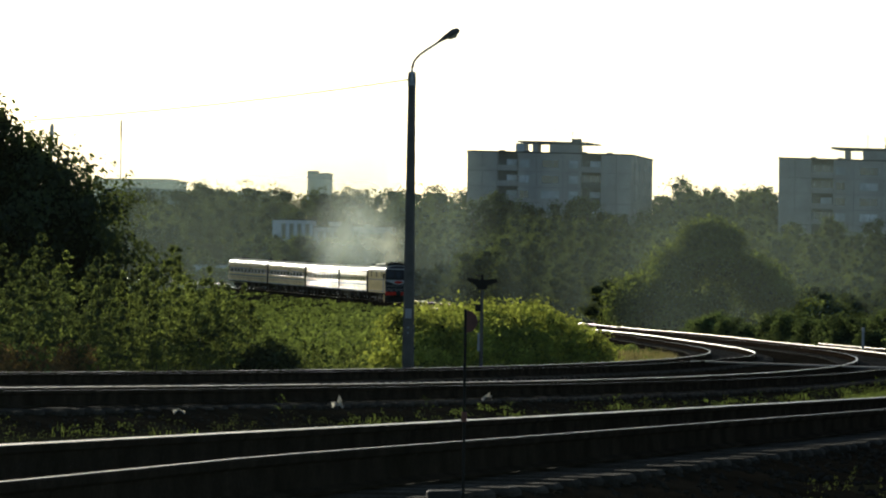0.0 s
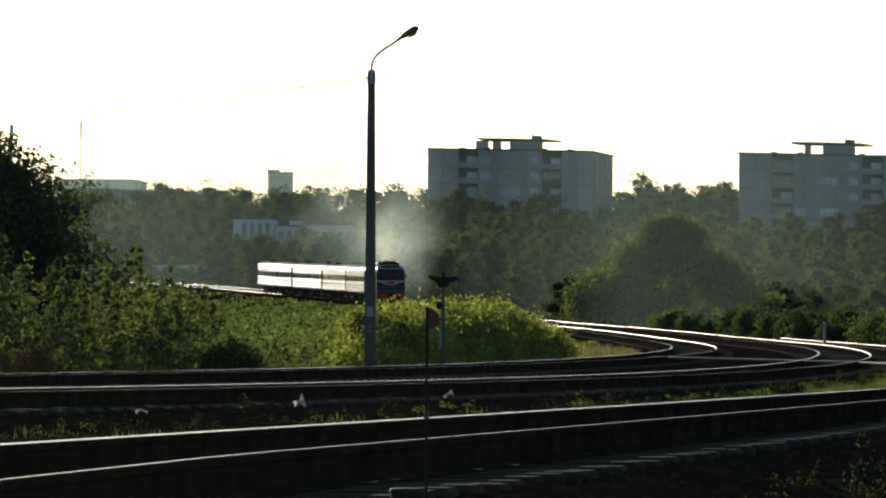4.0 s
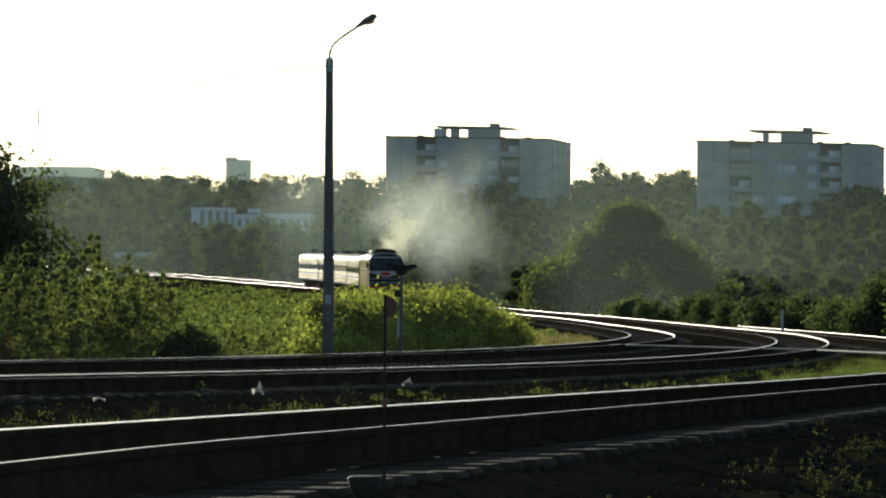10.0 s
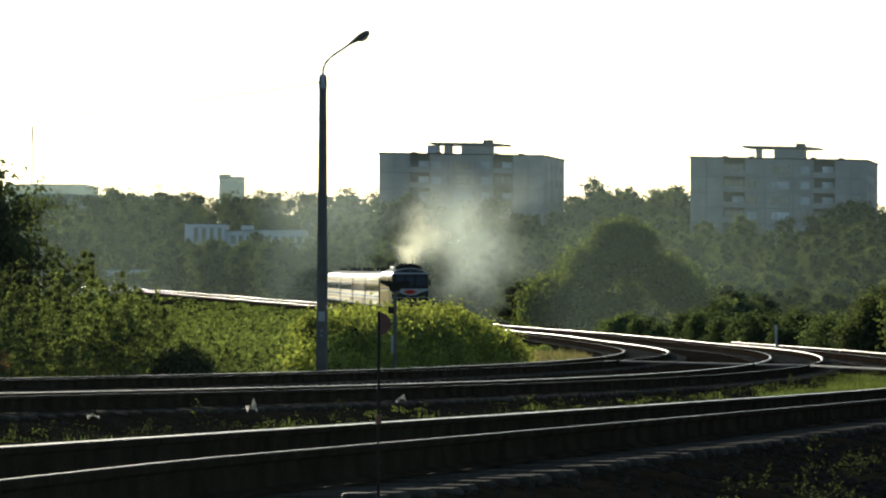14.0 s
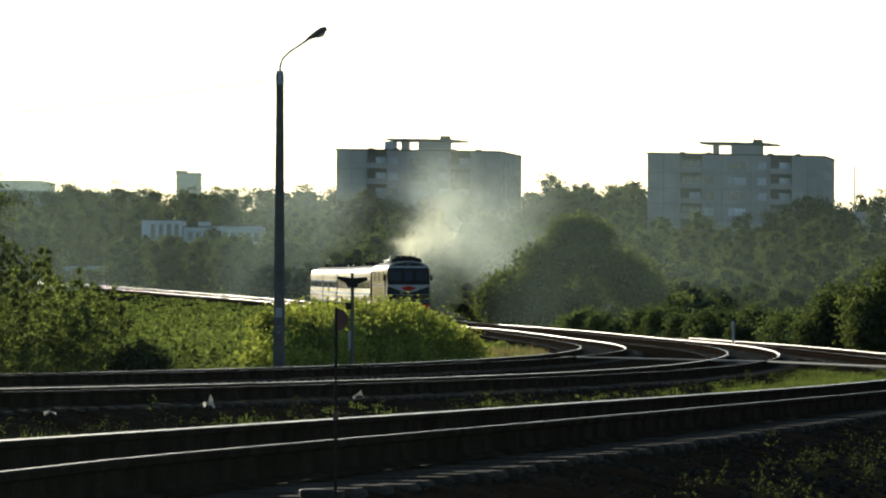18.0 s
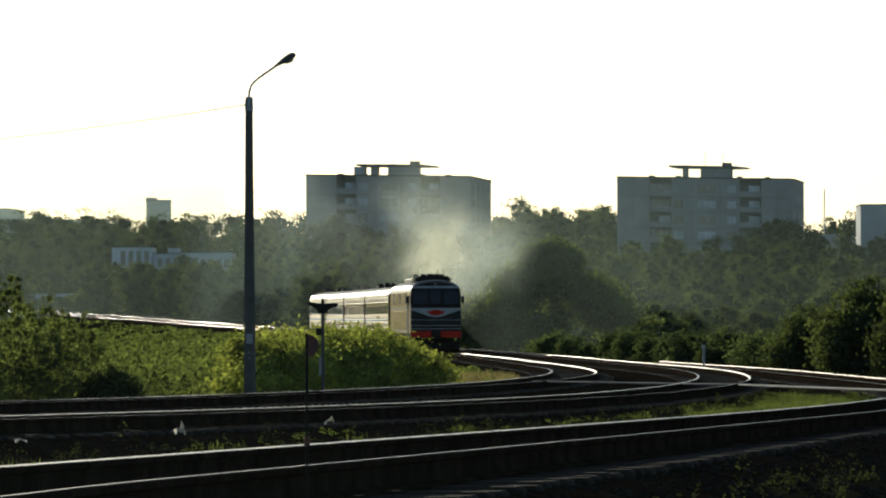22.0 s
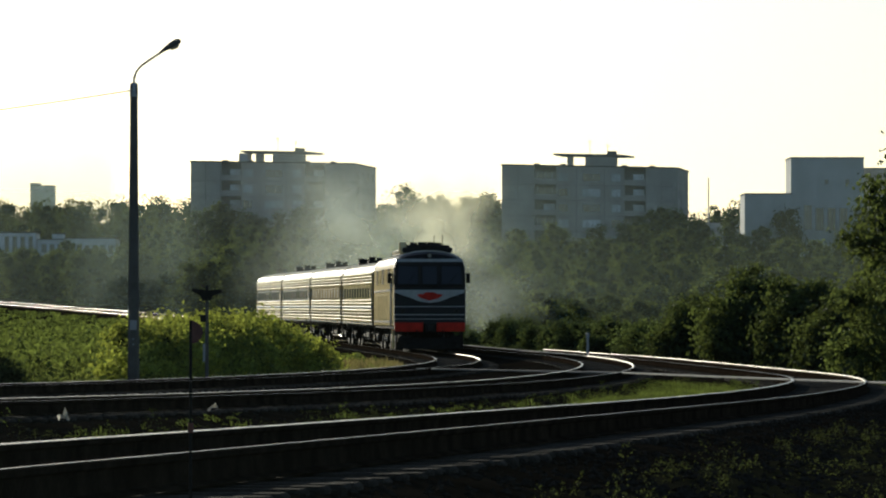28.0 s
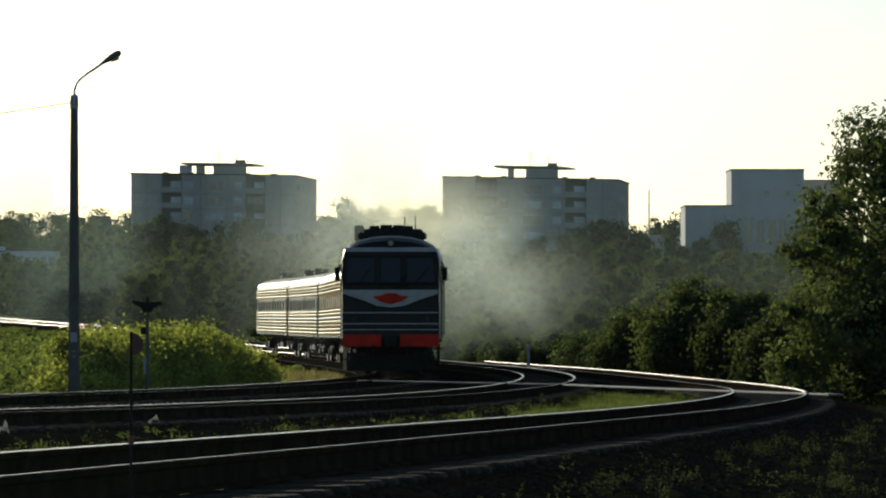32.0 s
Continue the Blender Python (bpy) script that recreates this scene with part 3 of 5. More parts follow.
def build_signs():
    # wide-headed shunting signal beyond the tracks
    x, y, z = at(366, 660, 112.0)
    s = thing("shunting_signal", pose(x, y, -0.55), "low railway signal with a wide dark head on a slim mast", "railway signal")
    Geo().tube((0, 0, -0.2), (0, 0, 2.15), 0.045, 0.04, 10).ob("mast", CONCRETE, s)
    g = Geo()
    g.sweep([[(-0.36, -.09, 2.36), (-0.33, -.09, 2.42), (0.0, -.09, 2.37), (0.33, -.09, 2.40), (0.37, -.09, 2.33), (0.14, -.09, 2.24), (0.10, -.09, 2.15), (-0.10, -.09, 2.15), (-0.15, -.09, 2.25)],
             [(-0.36, .09, 2.36), (-0.33, .09, 2.42), (0.0, .09, 2.37), (0.33, .09, 2.40), (0.37, .09, 2.33), (0.14, .09, 2.24), (0.10, .09, 2.15), (-0.10, .09, 2.15), (-0.15, .09, 2.25)]])
    g.ob("head", BLACK, s)
    Geo().tube((0.0, 0, 2.36), (0.0, 0, 2.50), 0.035, 0.03, 8).ob("finial", BLACK, s)
    Geo().box((-0.09, -0.06, 1.72), (0.13, 0.12, 0.17), 0, 0.015).ob("junction_box", DARKIRON, s)
    Geo().box((-0.06, -0.058, 0.92), (0.055, 0.012, 0.42), 0, 0.003).ob("marker_board", FRAME, s, "narrow white marker board")
    Geo().box((0, 0, 0.02), (0.3, 0.3, 0.25), 0, 0.03).ob("footing", CONCRETE, s)
    # thin rod with a half-round plate close by the near track
    x, y, z = at(337.5, 700, 20.0)
    gz = float(ground_z(x, y))
    r = thing("track_marker", pose(x, y, gz), "thin black rod with a rusty half-round plate", "railway sign")
    h = 0.755 - gz
    Geo().tube((0, 0, -0.1), (0, 0, h), 0.0065, 0.006, 8).ob("rod", BLACK, r)
    ring = [(0.005, 0.0)] + [(0.005 + 0.046 * math.sin(a * math.pi / 10), -0.047 + 0.047 * math.cos(a * math.pi / 10)) for a in range(11)]
    g = Geo()
    g.sweep([[(a, -0.003, h - 0.005 + b) for a, b in ring], [(a, 0.003, h - 0.005 + b) for a, b in ring]])
    g.ob("plate", RUSTRED, r)
    Geo().tube((0, 0, h - 0.47), (0, 0, h - 0.43), 0.012, 0.012, 8).ob("clamp", RUSTRED, r)
    # squat capped stake beside it
    x, y, z = at(304, 888, 18.0)
    gz = float(ground_z(x, y))
    k = thing("capped_stake", pose(x, y, gz), "short dark stake with a flat worn cap", "stake")
    h = z - gz
    Geo().tube((0, 0, -0.1), (0, 0, h - 0.02), 0.028, 0.026, 8).ob("stem", DARKIRON, k)
    rings = [[(rr * math.cos(a * math.pi / 8), rr * math.sin(a * math.pi / 8), zz) for a in range(16)] for rr, zz in ((.030, h - .10), (.055, h - .055), (.068, h - .012), (.066, h - .004), (.055, h))]
    Geo().sweep(rings).ob("cap", DARKIRON, k, smooth=True)
    # white-topped marker post across the tracks
    x, y, z = at(1040, 612, 192.0)
    gz = float(ground_z(x, y))
    p = thing("kilometre_post", pose(x, y, gz), "slim white-painted marker post", "marker post")
    h = z + 0.52 - gz
    Geo().box((0, 0, (h - 0.5) / 2), (0.09, 0.09, h + 0.1), 0.3, 0.015).ob("shaft", FRAME, p)
    Geo().box((0, 0, h - 0.11), (0.11, 0.11, 0.2), 0.3, 0.02).ob("top", FRAME, p)
    # litter on the ballast
    for px, py, d in ((378, 733, 0.06), (113, 751, 0.07), (-170, 777, 0.05)):
        w = 60.0
        for _ in range(40):
            gx = (px - 784.0) / 8500.0 * w
            w = 0.5 * w + 0.5 * 8500 * (EYE[2] - surface_z(gx, w) - 0.03) / (py - 601.75)
        x, y, z = at(px, py, w)
        g = Geo()
        rng = np.random.RandomState(px + 900)
        n = 4
        grid = {}
        for i in range(n + 1):
            for j in range(n + 1):
                grid[i, j] = ((i / n - .5) * 2.2 * d + rng.normal() * d * .2, (j / n - .5) * 1.4 * d + rng.normal() * d * .2, 0.03 + abs(rng.normal()) * d * .6 + (0.5 - abs(i / n - .5)) * d * 1.6)
        g.add([grid[i, j] for i in range(n + 1) for j in range(n + 1)], [(i * (n + 1) + j, (i + 1) * (n + 1) + j, (i + 1) * (n + 1) + j + 1, i * (n + 1) + j + 1) for i in range(n) for j in range(n)])
        o = g.ob("litter", PAPER)
        o.matrix_basis = pose(x, y, surface_z(x, y) + 0.03, 0, 0, px)
        tagged(o, "crumpled scrap of white paper on the ballast", "litter", "scraps of litter")


build_lamp_post()
build_signs()

# ---- buildings on the rise ----
def window(parent, c, w, h, ux, mat=None):
    """A framed window set in a wall whose level direction is ux; c is its centre on the wall face."""
    ang = math.atan2(ux[1], ux[0])
    o = new("window")
    o.parent = parent
    o.matrix_basis = Matrix.Translation(c) @ Matrix.Rotation(ang, 4, "Z")
    Geo().box((0, 0.02, 0), (w, 0.06, h)).ob("pane", mat or PANE, o)
    g = Geo()
    for dx, dz, sx, sz in ((0, h / 2, w + .12, .10), (0, -h / 2, w + .12, .12), (-w / 2, 0, .10, h), (w / 2, 0, .10, h), (w * .1, 0, .07, h)):
        g.box((dx, -0.03, dz), (sx, 0.12, sz))
    g.ob("window_frame", FRAME, o)
    return o


def panel_block(name, px, py, y, length, depth, turn, label, seed, slab):
    x, y, ztop = at(px, py, y)
    gz = float(ground_z(x + 12, y + 6)) - 1.0
    H = ztop - gz
    b = thing(name, Matrix.Translation((x, y, gz)) @ Matrix.Rotation(radians(turn), 4, "Z"), label, "apartment building", "panel apartment blocks")
    rng = random.Random(seed)
    cols = [(0.18, 0.305), (0.69, 0.815)]
    # wall in upright strips, deep loggias left open
    for a, c in ((0.0, cols[0][0]), (cols[0][1], cols[1][0]), (cols[1][1], 1.0)):
        Geo().box(((a + c) / 2 * length, depth / 2, H / 2), ((c - a) * length, depth, H)).ob("wall", PANEL, b)
    # loggia backs and floors: the shade of the recess put in as darker colour
    for a, c in cols:
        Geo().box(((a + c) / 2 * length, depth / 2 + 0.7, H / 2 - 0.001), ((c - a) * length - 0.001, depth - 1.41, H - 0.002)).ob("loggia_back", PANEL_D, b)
    Geo().box((length / 2, depth / 2, H + 0.12), (length + 0.3, depth + 0.3, 0.24)).ob("roof", ROOFING, b)
    fl = 2.8
    for k in range(8):
        zc = H - 1.9 - k * fl
        if zc < 3:
            break
        for fx, w in ((0.345, 1.7), (0.505, 3.1), (0.645, 1.6)):
            window(b, Vector((fx * length, -0.01, zc)), w * rng.choice((1, 1, .92)), 1.45, (1, 0), rng.choice((PANE, CURTAIN, CURTAIN)))
        for a, c in cols:
            cx, w = (a + c) / 2 * length, (c - a) * length
            lg = new("loggia")
            lg.parent = b
            lg.matrix_basis = Matrix.Translation((cx, 0, zc))
            Geo().box((0, 0.06, -0.85), (w - 0.1, 0.1, 1.0)).ob("parapet", rng.choice((PANEL, PANEL, PANEL_D)), lg)
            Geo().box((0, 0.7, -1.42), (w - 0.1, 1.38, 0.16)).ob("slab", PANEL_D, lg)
            if rng.random() < 0.5:
                Geo().box((0, 0.10, 0.25), (w - 0.16, 0.06, 1.2)).ob("glazing", PANE, lg)
                for j in (-0.33, 0.0, 0.33):
                    Geo().box((j * w, 0.06, 0.25), (0.08, 0.08, 1.2)).ob("glazing_bar", FRAME, lg)
            else:
                Geo().box((w * 0.15, 1.36, 0.0), (w * 0.5, 0.06, 1.5)).ob("balcony_door", CURTAIN, lg)
        for j, fx, fw in ((0, 0.09, 0.178), (1, 0.908, 0.18), (2, 0.4975, 0.38)):
            Geo().box((fx * length, -0.012, zc - 1.45), (fw * length, 0.02, 0.05)).ob("panel_joint", PANEL_D, b)
        for u in (0.16, 0.38, 0.62, 0.84):
            window(b, Vector((length + 0.01, depth * u, zc)), 1.6, 1.4, (0, 1))
    for fx in (0.09, 0.42, 0.58, 0.908):
        Geo().box((fx * length, -0.012, H / 2), (0.05, 0.018, H - 0.4)).ob("panel_joint", PANEL_D, b)
    # open roof house with an overhanging slab
    x0, x1, s0, s1, hh, posts = slab
    g = Geo()
    yc = depth * 0.3
    g.sweep([[(s0 * length, yc + d, H + hh - 0.02), (s0 * length, yc + d, H + hh - 0.3), (s0 * length + 1.2, yc + d, H + hh - 0.5), (s1 * length - 2.2, yc + d, H + hh - 0.5), (s1 * length, yc + d, H + hh - 0.42), (s1 * length, yc + d, H + hh - 0.24), (s1 * length - 2, yc + d, H + hh)] for d in (-2.3, 2.3)])
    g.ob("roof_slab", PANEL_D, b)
    Geo().box((((x0 + x1) / 2) * length, yc, H + hh / 2 - 0.25), ((x1 - x0) * length, 4.0, hh - 0.5)).ob("lift_house", PANEL, b)
    for fx, w, m in posts:
        Geo().box((fx * length, yc, H + hh / 2 - 0.25), (w, 3.8, hh - 0.5)).ob("lift_house_wall", m, b)
    Geo().box(((x1 - 0.025) * length, yc, H + hh + 0.3), (1.5, 1.5, 0.7)).ob("chimney", PANEL_D, b)
    for fx, ht in ((x0 + 0.02, 2.6), (x1 - 0.05, 2.0)):
        g = Geo().tube((fx * length, depth * .3, H + hh), (fx * length, depth * .3, H + hh + ht), 0.05, 0.04, 5)
        g.box((fx * length, depth * .3, H + hh + ht * 0.9), (0.9, 0.04, 0.05)).box((fx * length, depth * .3, H + hh + ht * 0.75), (0.6, 0.04, 0.05))
        g.ob("antenna", GALV, b)
    for fx in (0.18, 0.33, 0.68, 0.84):
        Geo().box((fx * length, depth * 0.2, H + 0.4), (0.9, 0.9, 0.4)).ob("roof_vent", PANEL_D, b)
    return b


def slant(block, k):
    """Draw the front of a block back along its length, so that the plan is a slanted one."""
    for o in block.children_recursive:
        if o.type != "MESH":
            continue
        m, p = o.matrix_basis.copy(), o.parent
        while p is not block:
            m = p.matrix_basis @ m
            p = p.parent
        shear = Matrix.Identity(4)
        shear[1][0] = k
        o.data.transform(m.inverted() @ shear @ m)


def plain_block(name, x0, x1, py, y, depth, mat, label, category, windows=(), roof=True, base=None):
    """A plain block between two bearings, its top at a given height, with windows (bearing across, up, width, height)."""
    xa, _, zt = at(x0, py, y)
    xb = at(x1, py, y)[0]
    gz = float(ground_z((xa + xb) / 2, y)) - 1.5 if base is None else base
    b = thing(name, Matrix.Translation((xa, y, gz)), label, category)
    L, H = xb - xa, zt - gz
    Geo().box((L / 2, depth / 2, H / 2), (L, depth, H)).ob("wall", mat, b)
    Geo().box((L / 2, depth / 2, H + 0.1), (L + 0.3, depth + 0.3, 0.2)).ob("roof", ROOFING if roof else mat, b)
    for px, pz, w, h in windows:
        wx, _, wz = at(px, pz, y)
        window(b, Vector((wx - xa, -0.01, wz - gz)), w, h, (1, 0))
    return b


slant(panel_block("apartment_building", 337, 287, 865.0, 27.4, 24.0, -8.5, "grey panel apartment block with loggias and an open roof house", 3,
                  (0.465, 0.645, 0.27, 0.76, 2.4, ((0.285, 1.5, PANEL_W), (0.375, 0.85, PANEL)))), 0.56)
slant(panel_block("apartment_building", 888, 293, 865.0, 29.8, 20.0, -8.5, "grey panel apartment block with a wide roof canopy", 8,
                  (0.455, 0.626, 0.275, 0.728, 2.5, ((0.363, 0.65, PANEL),))), 0.68)
plain_block("office_building", 1318, 1401, 344, 900.0, 14, PANEL_W, "pale blue-white rendered office building with few windows", "office building", [(1381, 390, 1.9, 2.9)])
plain_block("office_tower", 1400, 1529, 280, 903.0, 14, PANEL_W, "taller pale blue-white rendered wing with stepped roof", "office building",
            [(1430, 385, 1.5, 4.6), (1451, 388, 1.5, 4.2), (1472, 388, 1.5, 4.2), (1493, 388, 1.5, 4.2), (1463, 322, 0.7, 0.9), (1500, 322, 0.7, 0.9)])
plain_block("office_annexe", 1512, 1600, 299, 925.0, 14, PANEL, "grey rear wing of an office building", "office building")
plain_block("garage_row", 1225, 1308, 395, 960.0, 10, PANEL_W, "low pale flat-roofed building behind trees", "building")
plain_block("school_wing", -8, 62, 413, 850.0, 10, WHITE_WALL, "pale blue low building with tall narrow windows", "building",
            [(12 + 14 * i, 432, 0.7, 2.6) for i in range(4)])
plain_block("school_hall", 66, 118, 425, 853.0, 10, WHITE_WALL, "pale low hall with a flat roof and a row of windows", "building", [(78 + 14 * i, 440, 0.8, 1.4) for i in range(3)])
plain_block("school_wing", 116, 205, 423, 850.0, 10, WHITE_WALL, "pale blue low wing with a row of windows", "building", [(126 + 14 * i, 442, 0.8, 1.5) for i in range(6)])
plain_block("roof_box", 92, 112, 415, 856.0, 4, WHITE_WALL, "white ventilation box on a low roof", "roof box")
plain_block("white_shed", -157, -72, 494, 815.0, 5, WHITE_WALL, "long low white shed by the line", "shed")
plain_block("factory_hall", -330, -188, 344, 1100.0, 30, PANEL, "grey flat-roofed factory hall", "factory")
plain_block("factory_gallery", -188, -20, 365, 1110.0, 12, PANEL, "long low grey factory roof", "factory")
plain_block("water_tower_block", 53, 94, 330, 1200.0, 7, PANEL_W, "square white tower block above the trees", "tower", [(62, 350, 0.9, 2.0)])
plain_block("rooftop_hut", 53, 70, 326, 1203.0, 5, PANEL_W, "white stair head on a tower roof", "roof box")


def build_masts():
    for px, p0, p1, y, r in ((-281, 238, 345, 1120.0, 0.13), (-405, 246, 345, 1120.0, 0.28), (1254, 315, 400, 950.0, 0.12), (-60, 372, 395, 1120, 0.15), (-222, 352, 362, 1118, 0.2)):
        x, y, zt = at(px, p0, y)
        gz = float(ground_z(x, y))
        m = thing("radio_mast", pose(x, y, gz - 1), "slim steel radio mast", "mast", "far masts")
        Geo().tube((0, 0, 0), (0, 0, zt - gz + 1), r * 1.6, r * 1.0, 6).ob("mast_pole", PANEL_W, m)
        if r > 0.12 and p1 == 345:
            Geo().tube((0, 0, zt - gz - 3), (0, 0, zt - gz + 0.8), r * 1.8, r * 1.8, 8).ob("antenna_drum", PANEL_W, m)


build_masts()

# ---- the train ----
def ring_points(half, z0, z1, crown, n=9):
    """Upper outline of a coach from one side sill over the roof to the other."""
    pts = [(-half, z0), (-half, z1)]
    for i in range(1, n):
        a = math.pi * i / n
        pts.append((-half * math.cos(a) * 1.0, z1 + (crown - z1) * math.sin(a) ** 0.75))
    return pts + [(half, z1), (half, z0)]


def body_shell(g, y0, y1, half, z0, z1, crown):
    """A closed body between two ends (y runs along the train, front towards minus y)."""
    prof = ring_points(half, z0, z1, crown)
    g.sweep([[(a, y, b) for a, b in prof] for y in (y0, y0 + 0.02, y1 - 0.02, y1)])


def round_roof(body, slot):
    """Shade the faces of one material smoothly."""
    for p in body.data.polygons:
        p.use_smooth = p.material_index == slot and len(p.vertices) == 4


def bogie(parent, y, axles, wheel, half_base):
    o = new("bogie")
    o.parent = parent
    o.location = (0, y, 0)
    g = Geo()
    L = half_base * 2 + 0.9
    for sx in (-1.02, 1.02):
        g.box((sx, 0, 0.62), (0.14, L, 0.22), 0, 0.03)
        for k in range(axles):
            ay = -half_base + 2 * half_base * k / (axles - 1)
            g.box((sx * 1.03, ay, 0.50), (0.22, 0.34, 0.34), 0, 0.03)
            g.tube((sx * 1.0, ay - 0.34, 0.55), (sx * 1.0, ay - 0.34, 0.84), 0.09, 0.09, 8)
            g.tube((sx * 1.0, ay + 0.34, 0.55), (sx * 1.0, ay + 0.34, 0.84), 0.09, 0.09, 8)
    g.box((0, 0, 0.60), (2.0, 0.5, 0.25))
    g.ob("bogie_frame", UNDER, o)
    for sx in (-1.0, 1.0):
        for k in range(axles):
            ay = -half_base + 2 * half_base * k / (axles - 1)
            Geo().tube((sx * 1.14, ay, 0.50), (sx * 1.19, ay, 0.50), 0.12, 0.10, 10).ob("axle_cap", GALV, o)
    for k in range(axles):
        ay = -half_base + 2 * half_base * k / (axles - 1)
        g = Geo()
        for sx in (-0.76, 0.76):
            g.tube((sx - 0.065, ay, wheel), (sx + 0.065, ay, wheel), wheel, wheel, 20)
        g.tube((-0.72, ay, wheel), (0.72, ay, wheel), 0.09, 0.09, 8)
        g.ob("wheelset", DARKIRON, o, smooth=False)


LOCO_LENGTH, COACH_LENGTH, GAP = 18.6, 24.2, 0.75


def build_loco():
    """Front at y = 0, body towards plus y; z is above the rail heads."""
    t = thing("diesel_locomotive", Matrix(), "dark blue diesel locomotive with red buffer beam and white stripes", "locomotive")
    H, L = 1.53, LOCO_LENGTH
    prof = ring_points(H, 1.12, 3.55, 4.30, 11)
    g = Geo()
    rings = []
    for y, k, low in ((0.10, 0.965, 0.0), (0.0, 0.97, 0.0), (0.30, 0.99, 0.0), (0.75, 1.0, 0.0), (L - 0.6, 1.0, 0.0), (L, 0.96, 0.0)):
        rings.append([(a * k, y + (0.42 * max(0, (b - 2.6) / 1.7) ** 1.3 if y < 0.6 else 0), b if b < 3.5 else 3.5 + (b - 3.5) * (0.80 if y < 0.05 else (0.93 if y < 0.4 else 1))) for a, b in prof])
    rings = rings[1:]
    g.sweep(rings)
    n = len(prof)
    mi = []
    for k in range(len(g.f)):
        ring, seg = divmod(k, n)
        if k >= (len(rings) - 1) * n:
            mi.append(0 if k == (len(rings) - 1) * n else 2)
        elif ring == 0:
            mi.append(0)
        elif seg in (0, n - 2):
            mi.append(1)
        elif seg == n - 1:
            mi.append(3)
        else:
            mi.append(2)
    g.mi = mi
    round_roof(g.ob("body", [LOCO_BLUE, LOCO_CREAM, COACH_ROOF, UNDER], t), 2)
    # front: rake of the upper half follows the body
    def fy(z):
        return 0.42 * max(0, (z - 2.6) / 1.7) ** 1.3
    def plate(name, pts, mat, out=0.012, label=""):
        g = Geo()
        g.sweep([[(a, fy(b) - out, b) for a, b in pts], [(a, fy(b) + 0.02, b) for a, b in pts]])
        return g.ob(name, mat, t, label)
    plate("windscreen", [(-1.36, 2.86), (-0.50, 2.86), (-0.50, 3.62), (-1.30, 3.62)], TRAIN_GLASS)
    plate("windscreen", [(-0.30, 2.86), (0.30, 2.86), (0.30, 3.62), (-0.30, 3.62)], TRAIN_GLASS)
    plate("windscreen", [(0.50, 2.86), (1.36, 2.86), (1.30, 3.62), (0.50, 3.62)], TRAIN_GLASS)
    for a, b in ((-1.42, -0.44), (-0.36, 0.36), (0.44, 1.42)):
        for z0, z1, x0, x1 in ((3.62, 3.67, a, b), (2.80, 2.85, a, b)):
            plate("screen_rubber", [(x0, z0), (x1, z0), (x1, z1), (x0, z1)], BLACK, 0.022)
    for x0, z0, x1, z1 in ((-0.95, 2.87, -0.62, 3.30), (0.80, 2.87, 1.15, 3.30)):
        Geo().tube((x0, fy(z0) - 0.05, z0), (x1, fy(z1) - 0.03, z1), 0.012, 0.010, 5).ob("wiper", BLACK, t)
    plate("upper_stripe", [(-1.42, 3.80), (1.42, 3.80), (1.38, 3.93), (-1.38, 3.93)], LOCO_WHITE)
    plate("middle_stripe", [(-1.46, 2.50), (-0.85, 2.30), (-0.42, 2.13), (0, 2.08), (0.42, 2.13), (0.85, 2.30), (1.46, 2.50), (1.46, 2.62), (-1.46, 2.62)], LOCO_WHITE)
    plate("emblem", [(-0.56, 2.42), (-0.36, 2.27), (0, 2.17), (0.36, 2.27), (0.56, 2.42), (0.30, 2.45), (0.16, 2.52), (-0.16, 2.52), (-0.30, 2.45)], LOCO_RED, 0.03, "red winged emblem plate")
    for z, h in ((1.90, 0.035), (1.56, 0.035), (1.38, 0.03)):
        plate("thin_stripe", [(-1.47, z), (1.47, z), (1.47, z + h), (-1.47, z + h)], LOCO_WHITE)
    for sx in (-1.13, 1.13):
        g = Geo().tube((sx, 0.02, 1.74), (sx, -0.06, 1.74), 0.10, 0.09, 14)
        g.ob("headlight_ring", DARKIRON, t)
        Geo().tube((sx, -0.055, 1.74), (sx, -0.07, 1.74), 0.06, 0.05, 14).ob("headlight", TRAIN_GLASS, t)
    Geo().tube((0, 0.45, 4.06), (0, 0.14, 4.06), 0.13, 0.12, 16).ob("spotlight", DARKIRON, t)
    Geo().tube((0, 0.145, 4.06), (0, 0.125, 4.06), 0.09, 0.08, 16).ob("spotlight_lens", LENS, t)
    for sx in (-1, 1):
        Geo().box((sx * 0.88, -0.02, 1.06), (1.2, 0.16, 0.38), 0, 0.02).ob("buffer_beam", LOCO_RED, t)
        Geo().box((sx * 1.05, 0.25, 0.45), (0.5, 0.08, 0.5), 0, 0.02).ob("rail_guard", DARKIRON, t)
        Geo().tube((sx * 1.25, -0.06, 0.5), (sx * 1.25, -0.08, 1.0), 0.018, 0.018, 6).ob("step_rail", DARKIRON, t)
        Geo().box((sx * 1.28, 0.0, 0.48), (0.4, 0.22, 0.04)).ob("step", DARKIRON, t)
        # mirror and side fittings
        Geo().box((sx * 1.66, 0.75, 3.12), (0.16, 0.08, 0.42), 0, 0.02).ob("mirror", BLACK, t)
        Geo().tube((sx * 1.50, 0.80, 3.30), (sx * 1.66, 0.76, 3.22), 0.018, 0.018, 6).ob("mirror_arm", BLACK, t)
        Geo().tube((sx * 1.56, 1.15, 1.1), (sx * 1.56, 1.15, 2.9), 0.02, 0.02, 6).ob("handrail", GALV, t)
        Geo().tube((sx * 1.56, 2.15, 1.1), (sx * 1.56, 2.15, 2.9), 0.02, 0.02, 6).ob("handrail", GALV, t)
        Geo().box((sx * 1.535, 1.65, 2.15), (0.03, 0.75, 2.0), 0, 0.01).ob("cab_door", LOCO_BLUE, t, "dark recessed cab door")
